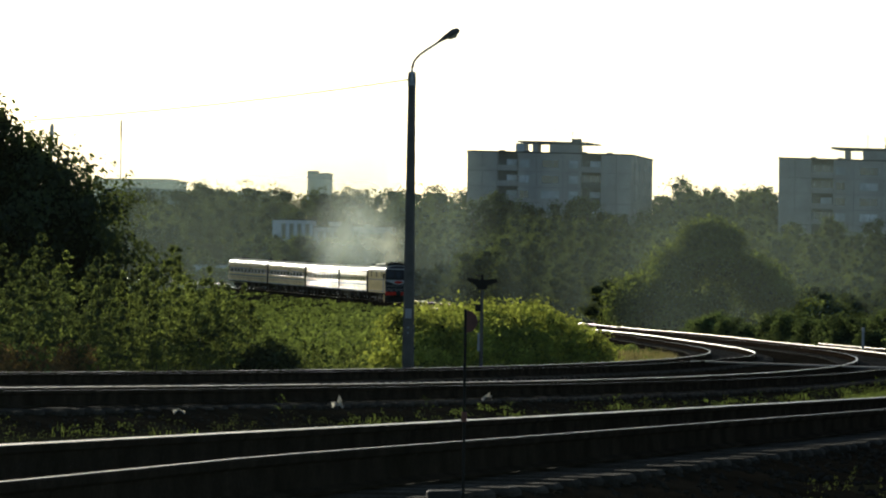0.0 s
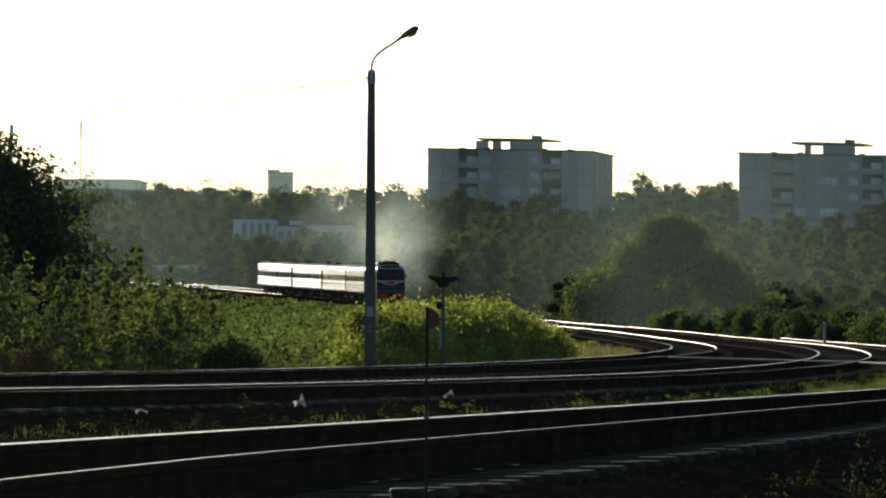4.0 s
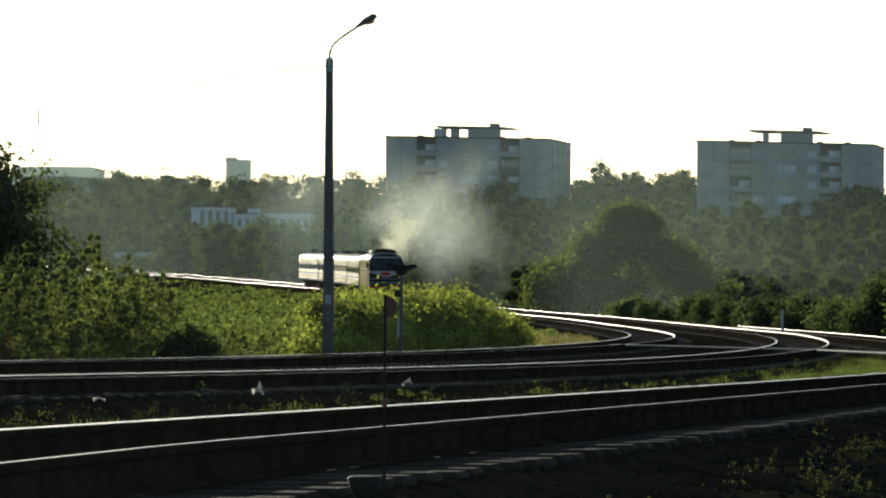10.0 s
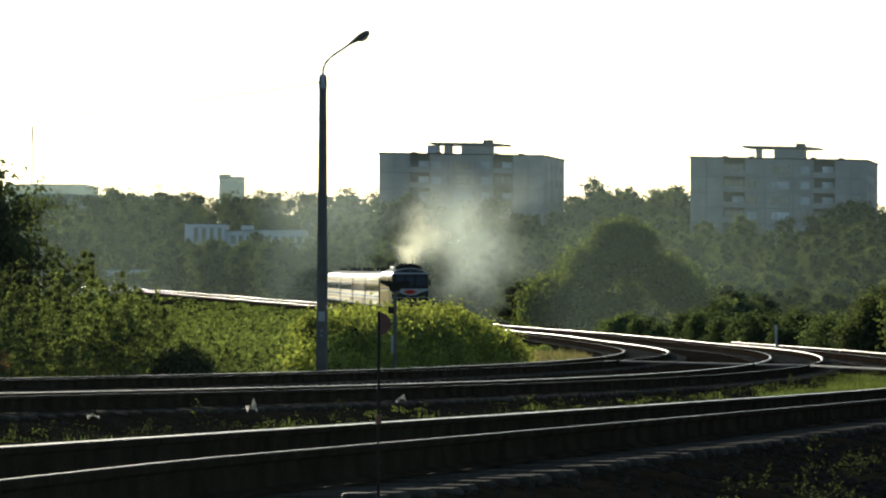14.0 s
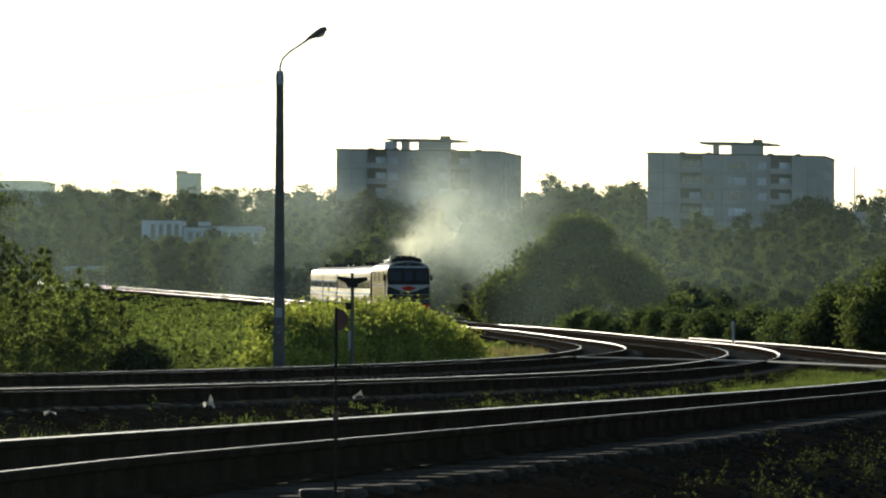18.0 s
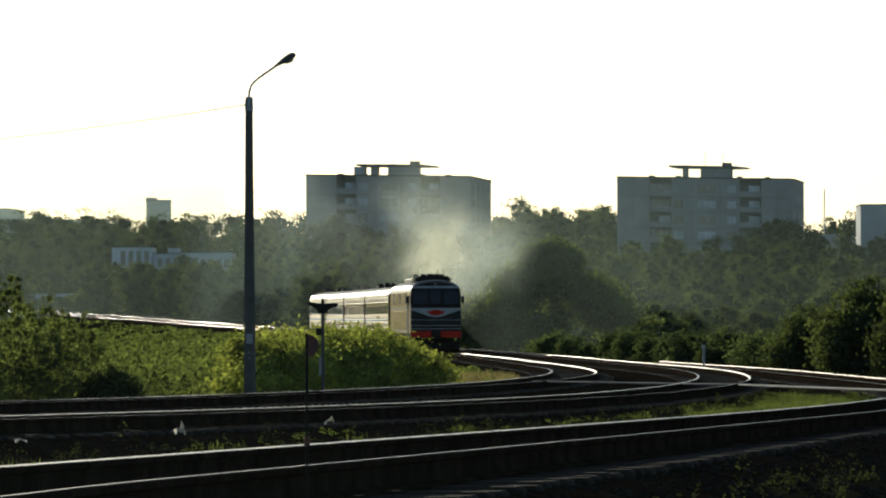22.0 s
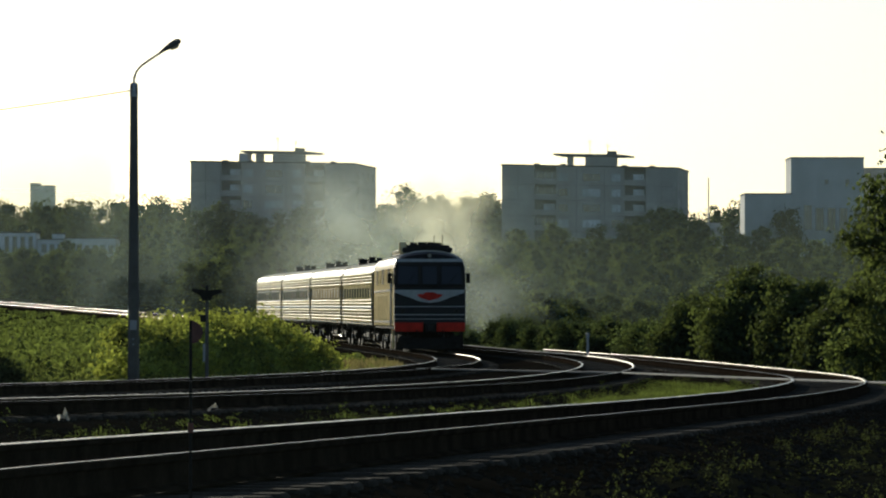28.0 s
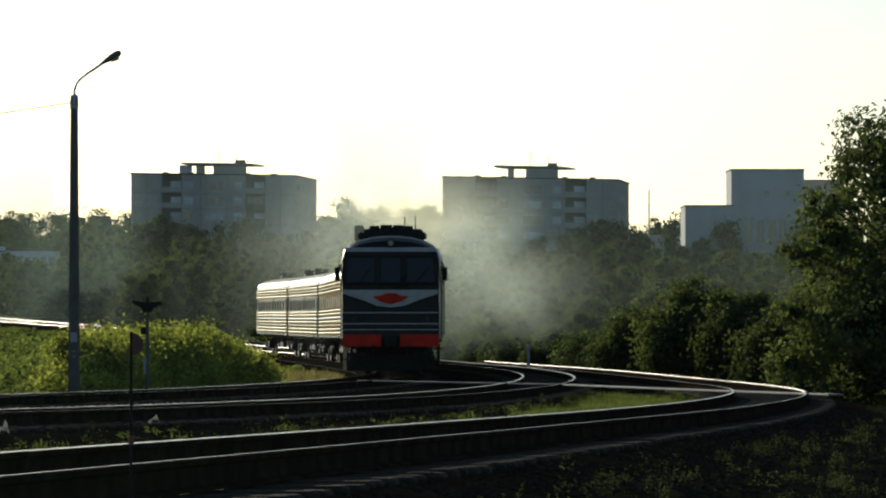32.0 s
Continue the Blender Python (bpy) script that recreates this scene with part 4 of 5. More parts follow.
        Geo().box((sx * 1.545, 1.65, 2.85), (0.03, 0.5, 0.6), 0, 0.01).ob("cab_door_window", TRAIN_GLASS, t)
        Geo().box((sx * 1.535, 0.95, 3.05), (0.03, 0.42, 0.65), 0, 0.01).ob("cab_side_window", TRAIN_GLASS, t)
        # steps pale on the minus-x side, underframe colour on the other
        Geo().box((sx * 1.45, 1.65, 0.55), (0.1, 0.42, 0.8), 0, 0.01).ob("cab_ladder", LOCO_CREAM if sx < 0 else UNDER, t, "cab steps" if sx > 0 else "pale cab steps")
        for k in range(5):
            y = 3.6 + k * 2.7
            g = Geo()
            for j in range(6):
                g.box((sx * 1.54, y, 2.95 + j * 0.11), (0.05, 1.5, 0.06))
            g.ob("louvre", LOCO_CREAM if k % 2 else UNDER, t)
            Geo().box((sx * 1.537, y, 1.9), (0.03, 1.9, 1.1), 0, 0.01).ob("access_panel", LOCO_CREAM, t)
        for z in (1.28, 2.62):
            Geo().box((sx * 1.54, L / 2, z), (0.02, L - 1.6, 0.10)).ob("side_stripe", LOCO_BLUE, t)
    Geo().box((0, -0.25, 1.02), (0.36, 0.62, 0.34), 0, 0.05).ob("coupler", DARKIRON, t)
    Geo().box((0, 0.05, 1.02), (0.75, 0.1, 0.42), 0, 0.02).ob("coupler_pocket", UNDER, t)
    for sx in (-0.55, 0.55):
        Geo().tube((sx, -0.08, 0.95), (sx * 0.9, -0.2, 0.55), 0.025, 0.025, 6).ob("brake_hose", BLACK, t)
    # plough
    g = Geo()
    g.sweep([[(-1.35, 0.28, 0.14), (0, -0.05, 0.14), (1.35, 0.28, 0.14)], [(-1.35, 0.24, 0.62), (0, 0.02, 0.62), (1.35, 0.24, 0.62)],
             [(-1.35, 0.29, 0.62), (0, 0.07, 0.62), (1.35, 0.29, 0.62)], [(-1.35, 0.33, 0.14), (0, 0.0, 0.14), (1.35, 0.33, 0.14)]], closed=False)
    g.ob("plough", BLACK, t)
    # roof gear
    g = Geo()
    g.box((0, 3.0, 4.36), (2.0, 1.6, 0.36), 0, 0.10)
    g.ob("roof_housing", DARKIRON, t)
    Geo().box((-1.02, 2.35, 4.40), (0.30, 0.5, 0.50), 0, 0.05).ob("vent_box", LOCO_CREAM, t, "cream vent box")
    for x0, y0, s in ((-0.55, 2.4, .3), (-0.18, 2.3, .36), (0.2, 2.3, .34), (0.5, 2.5, .28)):
        Geo().tube((x0, y0, 4.45), (x0, y0, 4.54 + s * .35), s * 0.62, s * 0.5, 10).ob("roof_fan", DARKIRON, t)
    for x0, y0 in ((-0.95, 2.2), (0.95, 2.2)):
        Geo().tube((x0, y0 - 0.5, 4.32), (x0, y0 + 0.3, 4.32), 0.11, 0.14, 10).ob("horn", DARKIRON, t)
    Geo().tube((0.72, 3.2, 4.3), (0.72, 3.2, 4.98), 0.02, 0.015, 6).ob("aerial", BLACK, t)
    Geo().tube((0.38, 3.6, 4.3), (0.38, 3.6, 4.95), 0.02, 0.015, 6).ob("aerial", BLACK, t)
    for y in (5.5, 8.2, 11.0, 13.5, 16.0):
        Geo().box((0, y, 4.36), (1.5, 1.5, 0.22), 0, 0.05).ob("roof_hatch", COACH_ROOF, t)
    Geo().tube((0, 7.0, 4.2), (0, 7.0, 4.62), 0.30, 0.26, 12).ob("exhaust_stack", DARKIRON, t)
    Geo().box((0, L / 2, 0.72), (2.2, 4.4, 0.75), 0, 0.06).ob("fuel_tank", UNDER, t)
    Geo().box((0, L / 2, 1.10), (2.9, L - 0.8, 0.22), 0, 0.02).ob("underframe", UNDER, t)
    bogie(t, 3.6, 3, 0.52, 1.9)
    bogie(t, L - 3.6, 3, 0.52, 1.9)
    return t


def build_coach(band, label, glass, frames):
    t = thing("passenger_coach", Matrix(), label, "railway coach", "coaches of the train")
    L, H = COACH_LENGTH, 1.53
    g = Geo()
    body_shell(g, 0.0, L, H, 1.15, 3.45, 4.12)
    n = len(ring_points(H, 1.15, 3.45, 4.12))
    g.mi = [2 if k >= 3 * n else (0 if k % n in (0, n - 2) else (3 if k % n == n - 1 else 1)) for k in range(len(g.f))]
    round_roof(g.ob("body", [COACH_GROOVE, COACH_ROOF, UNDER, UNDER], t), 1)
    for sx in (-1, 1):
        for z in (1.28, 1.44, 1.60, 1.76, 1.92, 2.08, 2.22, 3.04, 3.18, 3.32, 3.46):
            rib = Geo().sweep([[(sx * (1.525 + 0.056 * math.sin(a * math.pi / 8)), y, z - 0.070 * math.cos(a * math.pi / 8)) for a in range(9)] for y in (0.2, 0.22, L - 0.22, L - 0.2)])
            rib.ob("side_rib", COACH_PAINT if z not in (1.60, 1.92, 3.18) else (COACH_TAN if z != 1.92 else COACH_GREEN), t, smooth=True)
        Geo().box((sx * 1.536, L / 2, 2.64), (0.03, L - 0.3, 0.70)).ob("window_band", band, t)
        Geo().box((sx * 1.537, L / 2, 1.16), (0.03, L - 0.3, 0.10)).ob("sill_band", COACH_BLUE, t)
        for k in range(10):
            y = 2.6 + k * (L - 5.2) / 9
            Geo().box((sx * 1.548, y, 2.62), (0.03, 1.05, 0.50), 0, 0.008).ob("coach_window", glass, t)
            Geo().box((sx * 1.556, y, 2.84), (0.03, 1.25, 0.045)).ob("window_bar", frames, t)
            Geo().box((sx * 1.556, y + 0.93, 2.62), (0.035, 0.16, 0.66), 0, 0.01).ob("window_pillar", frames, t)
        for y in (0.75, L - 0.75):
            Geo().box((sx * 1.54, y, 2.25), (0.03, 0.8, 2.0), 0, 0.01).ob("coach_door", COACH_PAINT, t)
            Geo().box((sx * 1.552, y, 2.75), (0.03, 0.45, 0.7), 0, 0.01).ob("door_window", TRAIN_GLASS, t)
            Geo().box((sx * 1.35, y, 0.75), (0.3, 0.6, 0.06)).ob("footstep", UNDER, t)
            Geo().tube((sx * 1.57, y - 0.5, 1.3), (sx * 1.57, y - 0.5, 2.8), 0.018, 0.018, 6).ob("grab_rail", GALV, t)
    for y in (0.0, L):
        d = -1 if y == 0 else 1
        Geo().box((0, y + d * 0.18, 2.35), (1.1, 0.36, 2.2), 0, 0.04).ob("gangway_bellows", UNDER, t)
        for sx in (-0.88, 0.88):
            Geo().tube((sx, y, 1.06), (sx, y + d * 0.33, 1.06), 0.09, 0.17, 10).ob("buffer", DARKIRON, t)
    for y, w in ((4.2, 0.34), (L - 3.4, 0.45)):
        g = Geo().box((-0.1, y, 4.17), (w * 1.5, 0.7, 0.20), 0, 0.03)
        g.tube((-0.1 - w * .3, y, 4.2), (-0.1 - w * .3, y, 4.44), 0.13, 0.17, 8)
        g.tube((-0.1 + w * .5, y, 4.2), (-0.1 + w * .5, y, 4.40), 0.12, 0.15, 8)
        g.ob("roof_vent", DARKIRON, t)
    Geo().box((0, L / 2, 1.06), (2.7, L - 1.0, 0.20), 0, 0.02).ob("underframe", UNDER, t)
    for y, l, w in ((7.6, 1.7, 1.9), (10.6, 2.4, 2.2), (14.6, 1.4, 2.0)):
        Geo().box((0, y, 0.72), (w, l, 0.52), 0, 0.04).ob("equipment_box", UNDER, t)
    bogie(t, 3.4, 2, 0.475, 1.2)
    bogie(t, L - 3.4, 2, 0.475, 1.2)
    return t


LOCO = build_loco()
COACHES = [build_coach(COACH_PAINT, "ribbed cream passenger coach with pale windows", TRAIN_GLASS, COACH_PAINT),
           build_coach(COACH_TAN, "ribbed cream passenger coach with curtained tan windows", CURTAINED, COACH_TAN),
           build_coach(COACH_BLUE, "ribbed cream passenger coach with a dark blue window band", TRAIN_GLASS, COACH_GREEN)]
COACHES.append(copy_thing(COACHES[2], Matrix()))

# ---- exhaust smoke and evening haze ----
def smoke_material(name, colour, thick, scale, cut):
    """Thin lit smoke: its density is carried by the mesh and broken up by noise."""
    mat = bpy.data.materials.new(name)
    mat.use_nodes = True
    nt = mat.node_tree
    nt.nodes.clear()
    out, mix = nt.nodes.new("ShaderNodeOutputMaterial"), nt.nodes.new("ShaderNodeMixShader")
    tr, df, tl, m2 = nt.nodes.new("ShaderNodeBsdfTransparent"), nt.nodes.new("ShaderNodeBsdfDiffuse"), nt.nodes.new("ShaderNodeBsdfTranslucent"), nt.nodes.new("ShaderNodeMixShader")
    df.inputs["Color"].default_value = (*colour, 1)
    tl.inputs["Color"].default_value = (*colour, 1)
    m2.inputs[0].default_value = 0.75
    co, nz, rg = nt.nodes.new("ShaderNodeTexCoord"), nt.nodes.new("ShaderNodeTexNoise"), nt.nodes.new("ShaderNodeMapRange")
    nz.inputs["Scale"].default_value, nz.inputs["Detail"].default_value = scale, 5.0
    rg.inputs[1].default_value, rg.inputs[2].default_value, rg.inputs[4].default_value = cut, 0.75, thick
    nt.links.new(co.outputs["Object"], nz.inputs["Vector"])
    nt.links.new(nz.outputs["Fac"], rg.inputs[0])
    at_, mul = nt.nodes.new("ShaderNodeAttribute"), nt.nodes.new("ShaderNodeMath")
    at_.attribute_name = "thickness"
    mul.operation = "MULTIPLY"
    nt.links.new(at_.outputs["Fac"], mul.inputs[0])
    nt.links.new(rg.outputs[0], mul.inputs[1])
    nt.links.new(mul.outputs[0], mix.inputs[0])
    nt.links.new(df.outputs[0], m2.inputs[1])
    nt.links.new(tl.outputs[0], m2.inputs[2])
    nt.links.new(tr.outputs[0], mix.inputs[1])
    nt.links.new(m2.outputs[0], mix.inputs[2])
    nt.links.new(mix.outputs[0], out.inputs["Surface"])
    return mat


SMOKE = smoke_material("pale_exhaust_smoke", (1.0, 0.98, 0.74), 0.62, 0.26, 0.2)
SMOKE_MID = smoke_material("fading_exhaust_smoke", (0.87, 0.95, 0.82), 0.42, 0.22, 0.2)
SMOKE_LOW = smoke_material("low_exhaust_smoke", (0.80, 0.90, 0.80), 0.29, 0.2, 0.15)
SMOKE_THIN = smoke_material("thin_drifting_smoke", (0.66, 0.74, 0.68), 0.18, 0.16, 0.22)
PUFFS = []


def puff(name, radius, tall, seed, mat):
    """A lumpy billow, thick in the middle and thinning to nothing at its rim."""
    rng = np.random.RandomState(seed)
    ph = rng.uniform(0, 6.28, 6)
    v, den, f = [], [], []
    R, S = 10, 28
    for i in range(R + 1):
        for j in range(S):
            a, r = 2 * math.pi * j / S, i / R
            wob = 1 + 0.16 * math.sin(3 * a + ph[0]) + 0.10 * math.sin(5 * a + ph[1]) + 0.06 * math.sin(9 * a + ph[2])
            x, z = r * wob * radius * math.cos(a), r * wob * radius * tall * math.sin(a)
            y = -0.55 * radius * (1 - r * r) + 0.18 * radius * math.sin(2.2 * x / radius * 2 + ph[3]) * math.sin(2.6 * z / radius + ph[4])
            v.append((x, y, z))
            den.append(max(0.0, 1 - r * r) ** 1.6)
    for i in range(R):
        for j in range(S):
            f.append((i * S + j, i * S + (j + 1) % S, (i + 1) * S + (j + 1) % S, (i + 1) * S + j))
    g = Geo()
    g.add(v, f)
    o = g.ob(name, mat, smooth=True)
    at_ = o.data.attributes.new("thickness", "FLOAT", "POINT")
    at_.data.foreach_set("value", den)
    return o


def build_smoke():
    """Each billow trails the stack by some metres, off to the lee side and up."""
    specs = [(7.0, 0.3, 5.3, 1.5, 1.0, SMOKE), (11.0, 1.7, 6.4, 2.8, 1.0, SMOKE), (18.0, 3.3, 7.2, 4.8, 1.05, SMOKE_MID), (30.0, 5.2, 8.6, 6.9, 1.0, SMOKE_MID),
             (36.0, 7.6, 5.6, 5.2, 1.05, SMOKE_LOW), (62.0, -4.5, 10.0, 8.5, 0.6, SMOKE_THIN)]
    for k, (back, lee, up, r, tall, mat) in enumerate(specs):
        o = puff("smoke_billow", r, tall, 40 + k, mat)
        tagged(o, "drifting billow of pale exhaust smoke above the train", "smoke", "exhaust smoke")
        PUFFS.append((o, back, lee, up))
    # added sheets, one behind another, stand in for still evening haze over the whole valley
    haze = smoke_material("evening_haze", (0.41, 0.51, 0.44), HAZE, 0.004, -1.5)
    # the first sheet, close to the camera, lifts the blacks like lens glare
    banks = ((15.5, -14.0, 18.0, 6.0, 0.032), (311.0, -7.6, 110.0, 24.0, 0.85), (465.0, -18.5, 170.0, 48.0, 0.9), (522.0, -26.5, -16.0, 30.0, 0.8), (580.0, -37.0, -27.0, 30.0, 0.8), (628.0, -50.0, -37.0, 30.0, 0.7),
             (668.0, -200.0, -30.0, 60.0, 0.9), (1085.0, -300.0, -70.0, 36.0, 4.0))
    n, m = 80, 14
    feet = []
    for k, (y, x0, x1, h, strength) in enumerate(banks):
        xs = [x0 + (x1 - x0) * i / n for i in range(n + 1)]
        feet.append(([(x, y + min(1.0, y / 300) * (6 * math.sin(x * 0.05 + k) + 3 * math.sin(x * 0.17))) for x in xs], h, strength))
    for foot, h, strength in feet:
        v, den, f = [], [], []
        for j in range(m + 1):
            for i, (x, yy) in enumerate(foot):
                z0 = float(ground_z(x, yy)) - 0.5
                v.append((x, yy, z0 + h * (j / m)))
                e = min(1.0, (x - foot[0][0]) / 4.0, (foot[-1][0] - x) / 6.0) * float(np.interp(x / yy, [-0.12, -0.05, 0.0, 0.05], [1.4, 1.2, 0.8, 0.55]))  # denser towards the sun, in place of scattered glow
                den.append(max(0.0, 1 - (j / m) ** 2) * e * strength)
        for j in range(m):
            for i in range(n):
                a = j * (n + 1) + i
                f.append((a, a + 1, a + n + 2, a + n + 1))
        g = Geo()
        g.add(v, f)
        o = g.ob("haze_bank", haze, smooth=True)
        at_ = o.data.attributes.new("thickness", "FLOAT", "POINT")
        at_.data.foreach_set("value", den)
        tagged(o, "thin see-through sheet that stands in for sunlit evening haze", "haze", "banks of haze", "stuff")


HAZE = 0.125
build_smoke()

# ---- planting ----
def build_woods():
    """Trees that close the view: a few forms, many standing trees."""
    forms = []
    for i in range(5):
        forms.append(tree("tree", pose(0, -600 - 30 * i, -60), 9.5 + i, 7.0 + (i % 3), 11 + i, 0.26, 4200, LEAF_FAR, "leafy deciduous tree on a wooded slope", low=0.06, group="trees of the wood"))
    for i in range(2):
        forms.append(tree("tree", pose(0, -800 - 30 * i, -60), 13.0, 4.6, 31 + i, 0.24, 3000, LEAF_FAR, "tall slender birch above the wood", low=0.22, group="trees of the wood"))
    for i in range(2):
        forms.append(tree("bush", pose(0, -900 - 30 * i, -60), 3.4, 4.4, 41 + i, 0.15, 4200, LEAF_ROW, "dense rounded bush beside the line", "bush", low=0.02, group="bushes by the line", heart=0.35))
    rng = random.Random(4)
    used = set()

    def put(k, x, y, s, sink=0.0):
        m = Matrix.Translation((x, y, float(ground_z(x, y)) - 0.2 - sink)) @ Matrix.Rotation(rng.uniform(0, 6.28), 4, "Z") @ Matrix.Diagonal((s * rng.uniform(1.05, 1.35), s * rng.uniform(1.05, 1.35), s, 1))
        if k in used:
            o = copy_thing(forms[k], m)
        else:
            used.add(k)
            o = forms[k]
            o.matrix_basis = m
        o.matrix_basis = m

    far, bark = Geo(), Geo()
    nrg = np.random.RandomState(77)

    def put_far(x, y, height):
        """One of the uncounted trees of the far wood."""
        gz = float(ground_z(x, y)) - 0.2
        w = height * nrg.uniform(0.62, 0.85)
        blobs = []
        for i in range(8):
            h = 0.12 + 0.78 * (i + 0.5) / 8
            a, off = i * 2.4 + nrg.uniform(0, 6), w * 0.5 * math.sin(math.pi * min(0.97, h + 0.06)) ** 0.7 * nrg.uniform(0.25, 0.75)
            r = w * nrg.uniform(0.2, 0.3)
            blobs.append((x + off * math.cos(a), y + off * math.sin(a), gz + height * h, r, r, r * 0.9))
        p, d = crown_points(nrg, blobs, 1300, 0.3, 0.28)
        leaves(far, p, 0.34, nrg, 0.25, d)
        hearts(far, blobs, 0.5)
        bark.tube((x, y, gz), (x, y, gz + height * 0.75), 0.02 * height, 0.006 * height, 5)

    # rows of wood on the far side of the line, and behind its far bend
    def crown_line(px, y):
        """How high the wood reaches along each row: low by the line, higher up the rise."""
        top = float(np.interp(y, [270, 300, 340, 385, 435, 490, 550, 610, 670, 730, 790, 845], [575, 562, 548, 528, 505, 486, 466, 450, 434, 420, 405, 392]))
        top += (max(0.0, px - 1150) * 0.06 if y > 400 else 0) + rng.uniform(-13, 13)
        if -40 < px < 235:
            top = max(top, rng.uniform(420, 442))
        if -185 < px < -40:
            top = max(top, rng.uniform(512, 522))
        return top

    for y in (340, 385, 435, 490, 550, 610, 670, 730, 790, 845):
        x = float(LINE_A(y)) + 13
        while x < 0.125 * y:
            yy = y + rng.uniform(-14, 14)
            if x > float(LINE_A(yy)) + 12:
                px = 784 + 8500 * x / yy
                z = at(px, crown_line(px, y), yy)[2]
                k = rng.choice((0, 1, 2, 3, 4))
                put(k, x, yy, max(0.28, (z - float(ground_z(x, yy))) / (9.5 + k)))
            x += rng.uniform(5.5, 8.0) * (0.62 if y < 420 else 0.9)
    for y in (705, 735, 765, 795, 830, 870, 910, 960, 1020):
        x = -0.19 * y
        while x < 0.125 * y:
            yy = y + rng.uniform(-15, 15)
            if y > 870 or x < float(LINE_A(yy)) - 10 - (870 - y) * 0.05:
                if yy < 815 and -195 < 784 + 8500 * x / yy < -45:
                    x += 6.0
                    continue
                put_far(x, yy, 11.5 * rng.uniform(0.7, 1.0) * (0.75 if y < 800 else 1.0))
            x += rng.uniform(6.0, 9.0)
    for px, py, y in ((716, 322, 885), (740, 345, 890), (782, 338, 895), (860, 335, 890), (830, 352, 880), (-140, 345, 1060), (-110, 352, 1060), (0, 350, 1070), (230, 362, 1000), (262, 368, 1000), (118, 355, 1080)):
        x, y, z = at(px, py, y)
        gz = float(ground_z(x, y))
        put(rng.choice((5, 6)), x, y, (z - gz) / 13.0)
    # continuous line of crowns against the sky
    for i in range(34):
        px = -300 + i * 20 + rng.uniform(-8, 8)
        top = float(np.interp(px, [-300, -120, 60, 240, 360], [362, 346, 360, 346, 372])) + rng.uniform(-9, 12)
        x, y, z = at(px, top, 1050 + rng.uniform(-18, 18))
        put_far(x, y, z - float(ground_z(x, y)))
    for i in range(13):
        px = 672 + i * 19 + rng.uniform(-6, 6)
        x, y, z = at(px, rng.uniform(336, 364), 905 + rng.uniform(-10, 10))
        k = rng.choice((0, 1, 2, 5, 6))
        put(k, x, y, (z - float(ground_z(x, y))) / (13.0 if k > 4 else 9.5 + k))
    # taller trees close in front of the two apartment blocks
    for px, top in ((350, 372), (385, 352), (420, 366), (462, 380), (515, 368), (550, 364), (585, 388), (1120, 388), (1150, 368), (1182, 360), (1210, 378), (975, 410), (1015, 424), (1060, 420)):
        x, y, z = at(px, top, 846 + rng.uniform(-6, 4))
        k = rng.choice((0, 1, 2, 3, 4))
        put(k, x, y, (z - float(ground_z(x, y))) / (9.5 + k))
    for i in range(16):
        px = -190 + i * 11
        x, y, z = at(px, rng.uniform(509, 516), 806 + rng.uniform(-4, 4))
        put(rng.choice((7, 8)), x, y, max(0.4, (z - float(ground_z(x, y))) / 3.4))
    o = far.ob("far_wood", [LEAF_FAR, CORE])
    tagged(o, "dense far wood closing the view behind the line", "woodland", kind="stuff")
    tagged(bark.ob("trunks", BARK, o), kind="stuff")
    # bushes along the far edge of the tracks
    for i in range(31):
        px = 610 + i * 34 + rng.uniform(-13, 13)
        f = min(1.0, max(0.0, (px - 700) / 700.0))
        y = 304 - 100 * f + rng.uniform(-5, 5)
        x, y, z = at(px, 574 + rng.uniform(-14, 20), y)
        edge = max([float(LINE_A(y))] + [float(fn(y)) for fn, y1 in ((LINE_B, 930), (LINE_C, 215)) if y < y1 + 20])
        x = max(x, edge + 4.2)
        put(rng.choice((7, 8)), x, y, max(0.3, (z - float(ground_z(x, y))) / 3.4))


build_woods()

# big tree by the near bend, its branches reaching over the bank
x, y, z = at(1742, 190, 128.0)
tree("tree", pose(x, y, float(ground_z(x, y))), z + 0.8, 7.5, 57, 0.085, 56000, LEAF_TREE, "broad dark deciduous tree with ragged outer twigs", low=0.04, heart=0.5,
     extra=((-2.15, -0.5, 6.1, 0.20, 0.20, 0.55), (-2.45, -0.4, 5.6, 0.35, 0.3, 0.3), (-3.0, -0.3, 5.5, 0.16, 0.16, 0.42), (-3.2, 0.2, 4.1, 0.5, 0.5, 0.3), (-3.75, 0, 4.2, 0.22, 0.2, 0.14), (-3.4, 0.2, 2.6, 0.6, 0.6, 0.5), (-3.6, 0, 1.2, 0.6, 0.6, 0.7), (-3.3, -.4, .4, .7, .7, .7)))
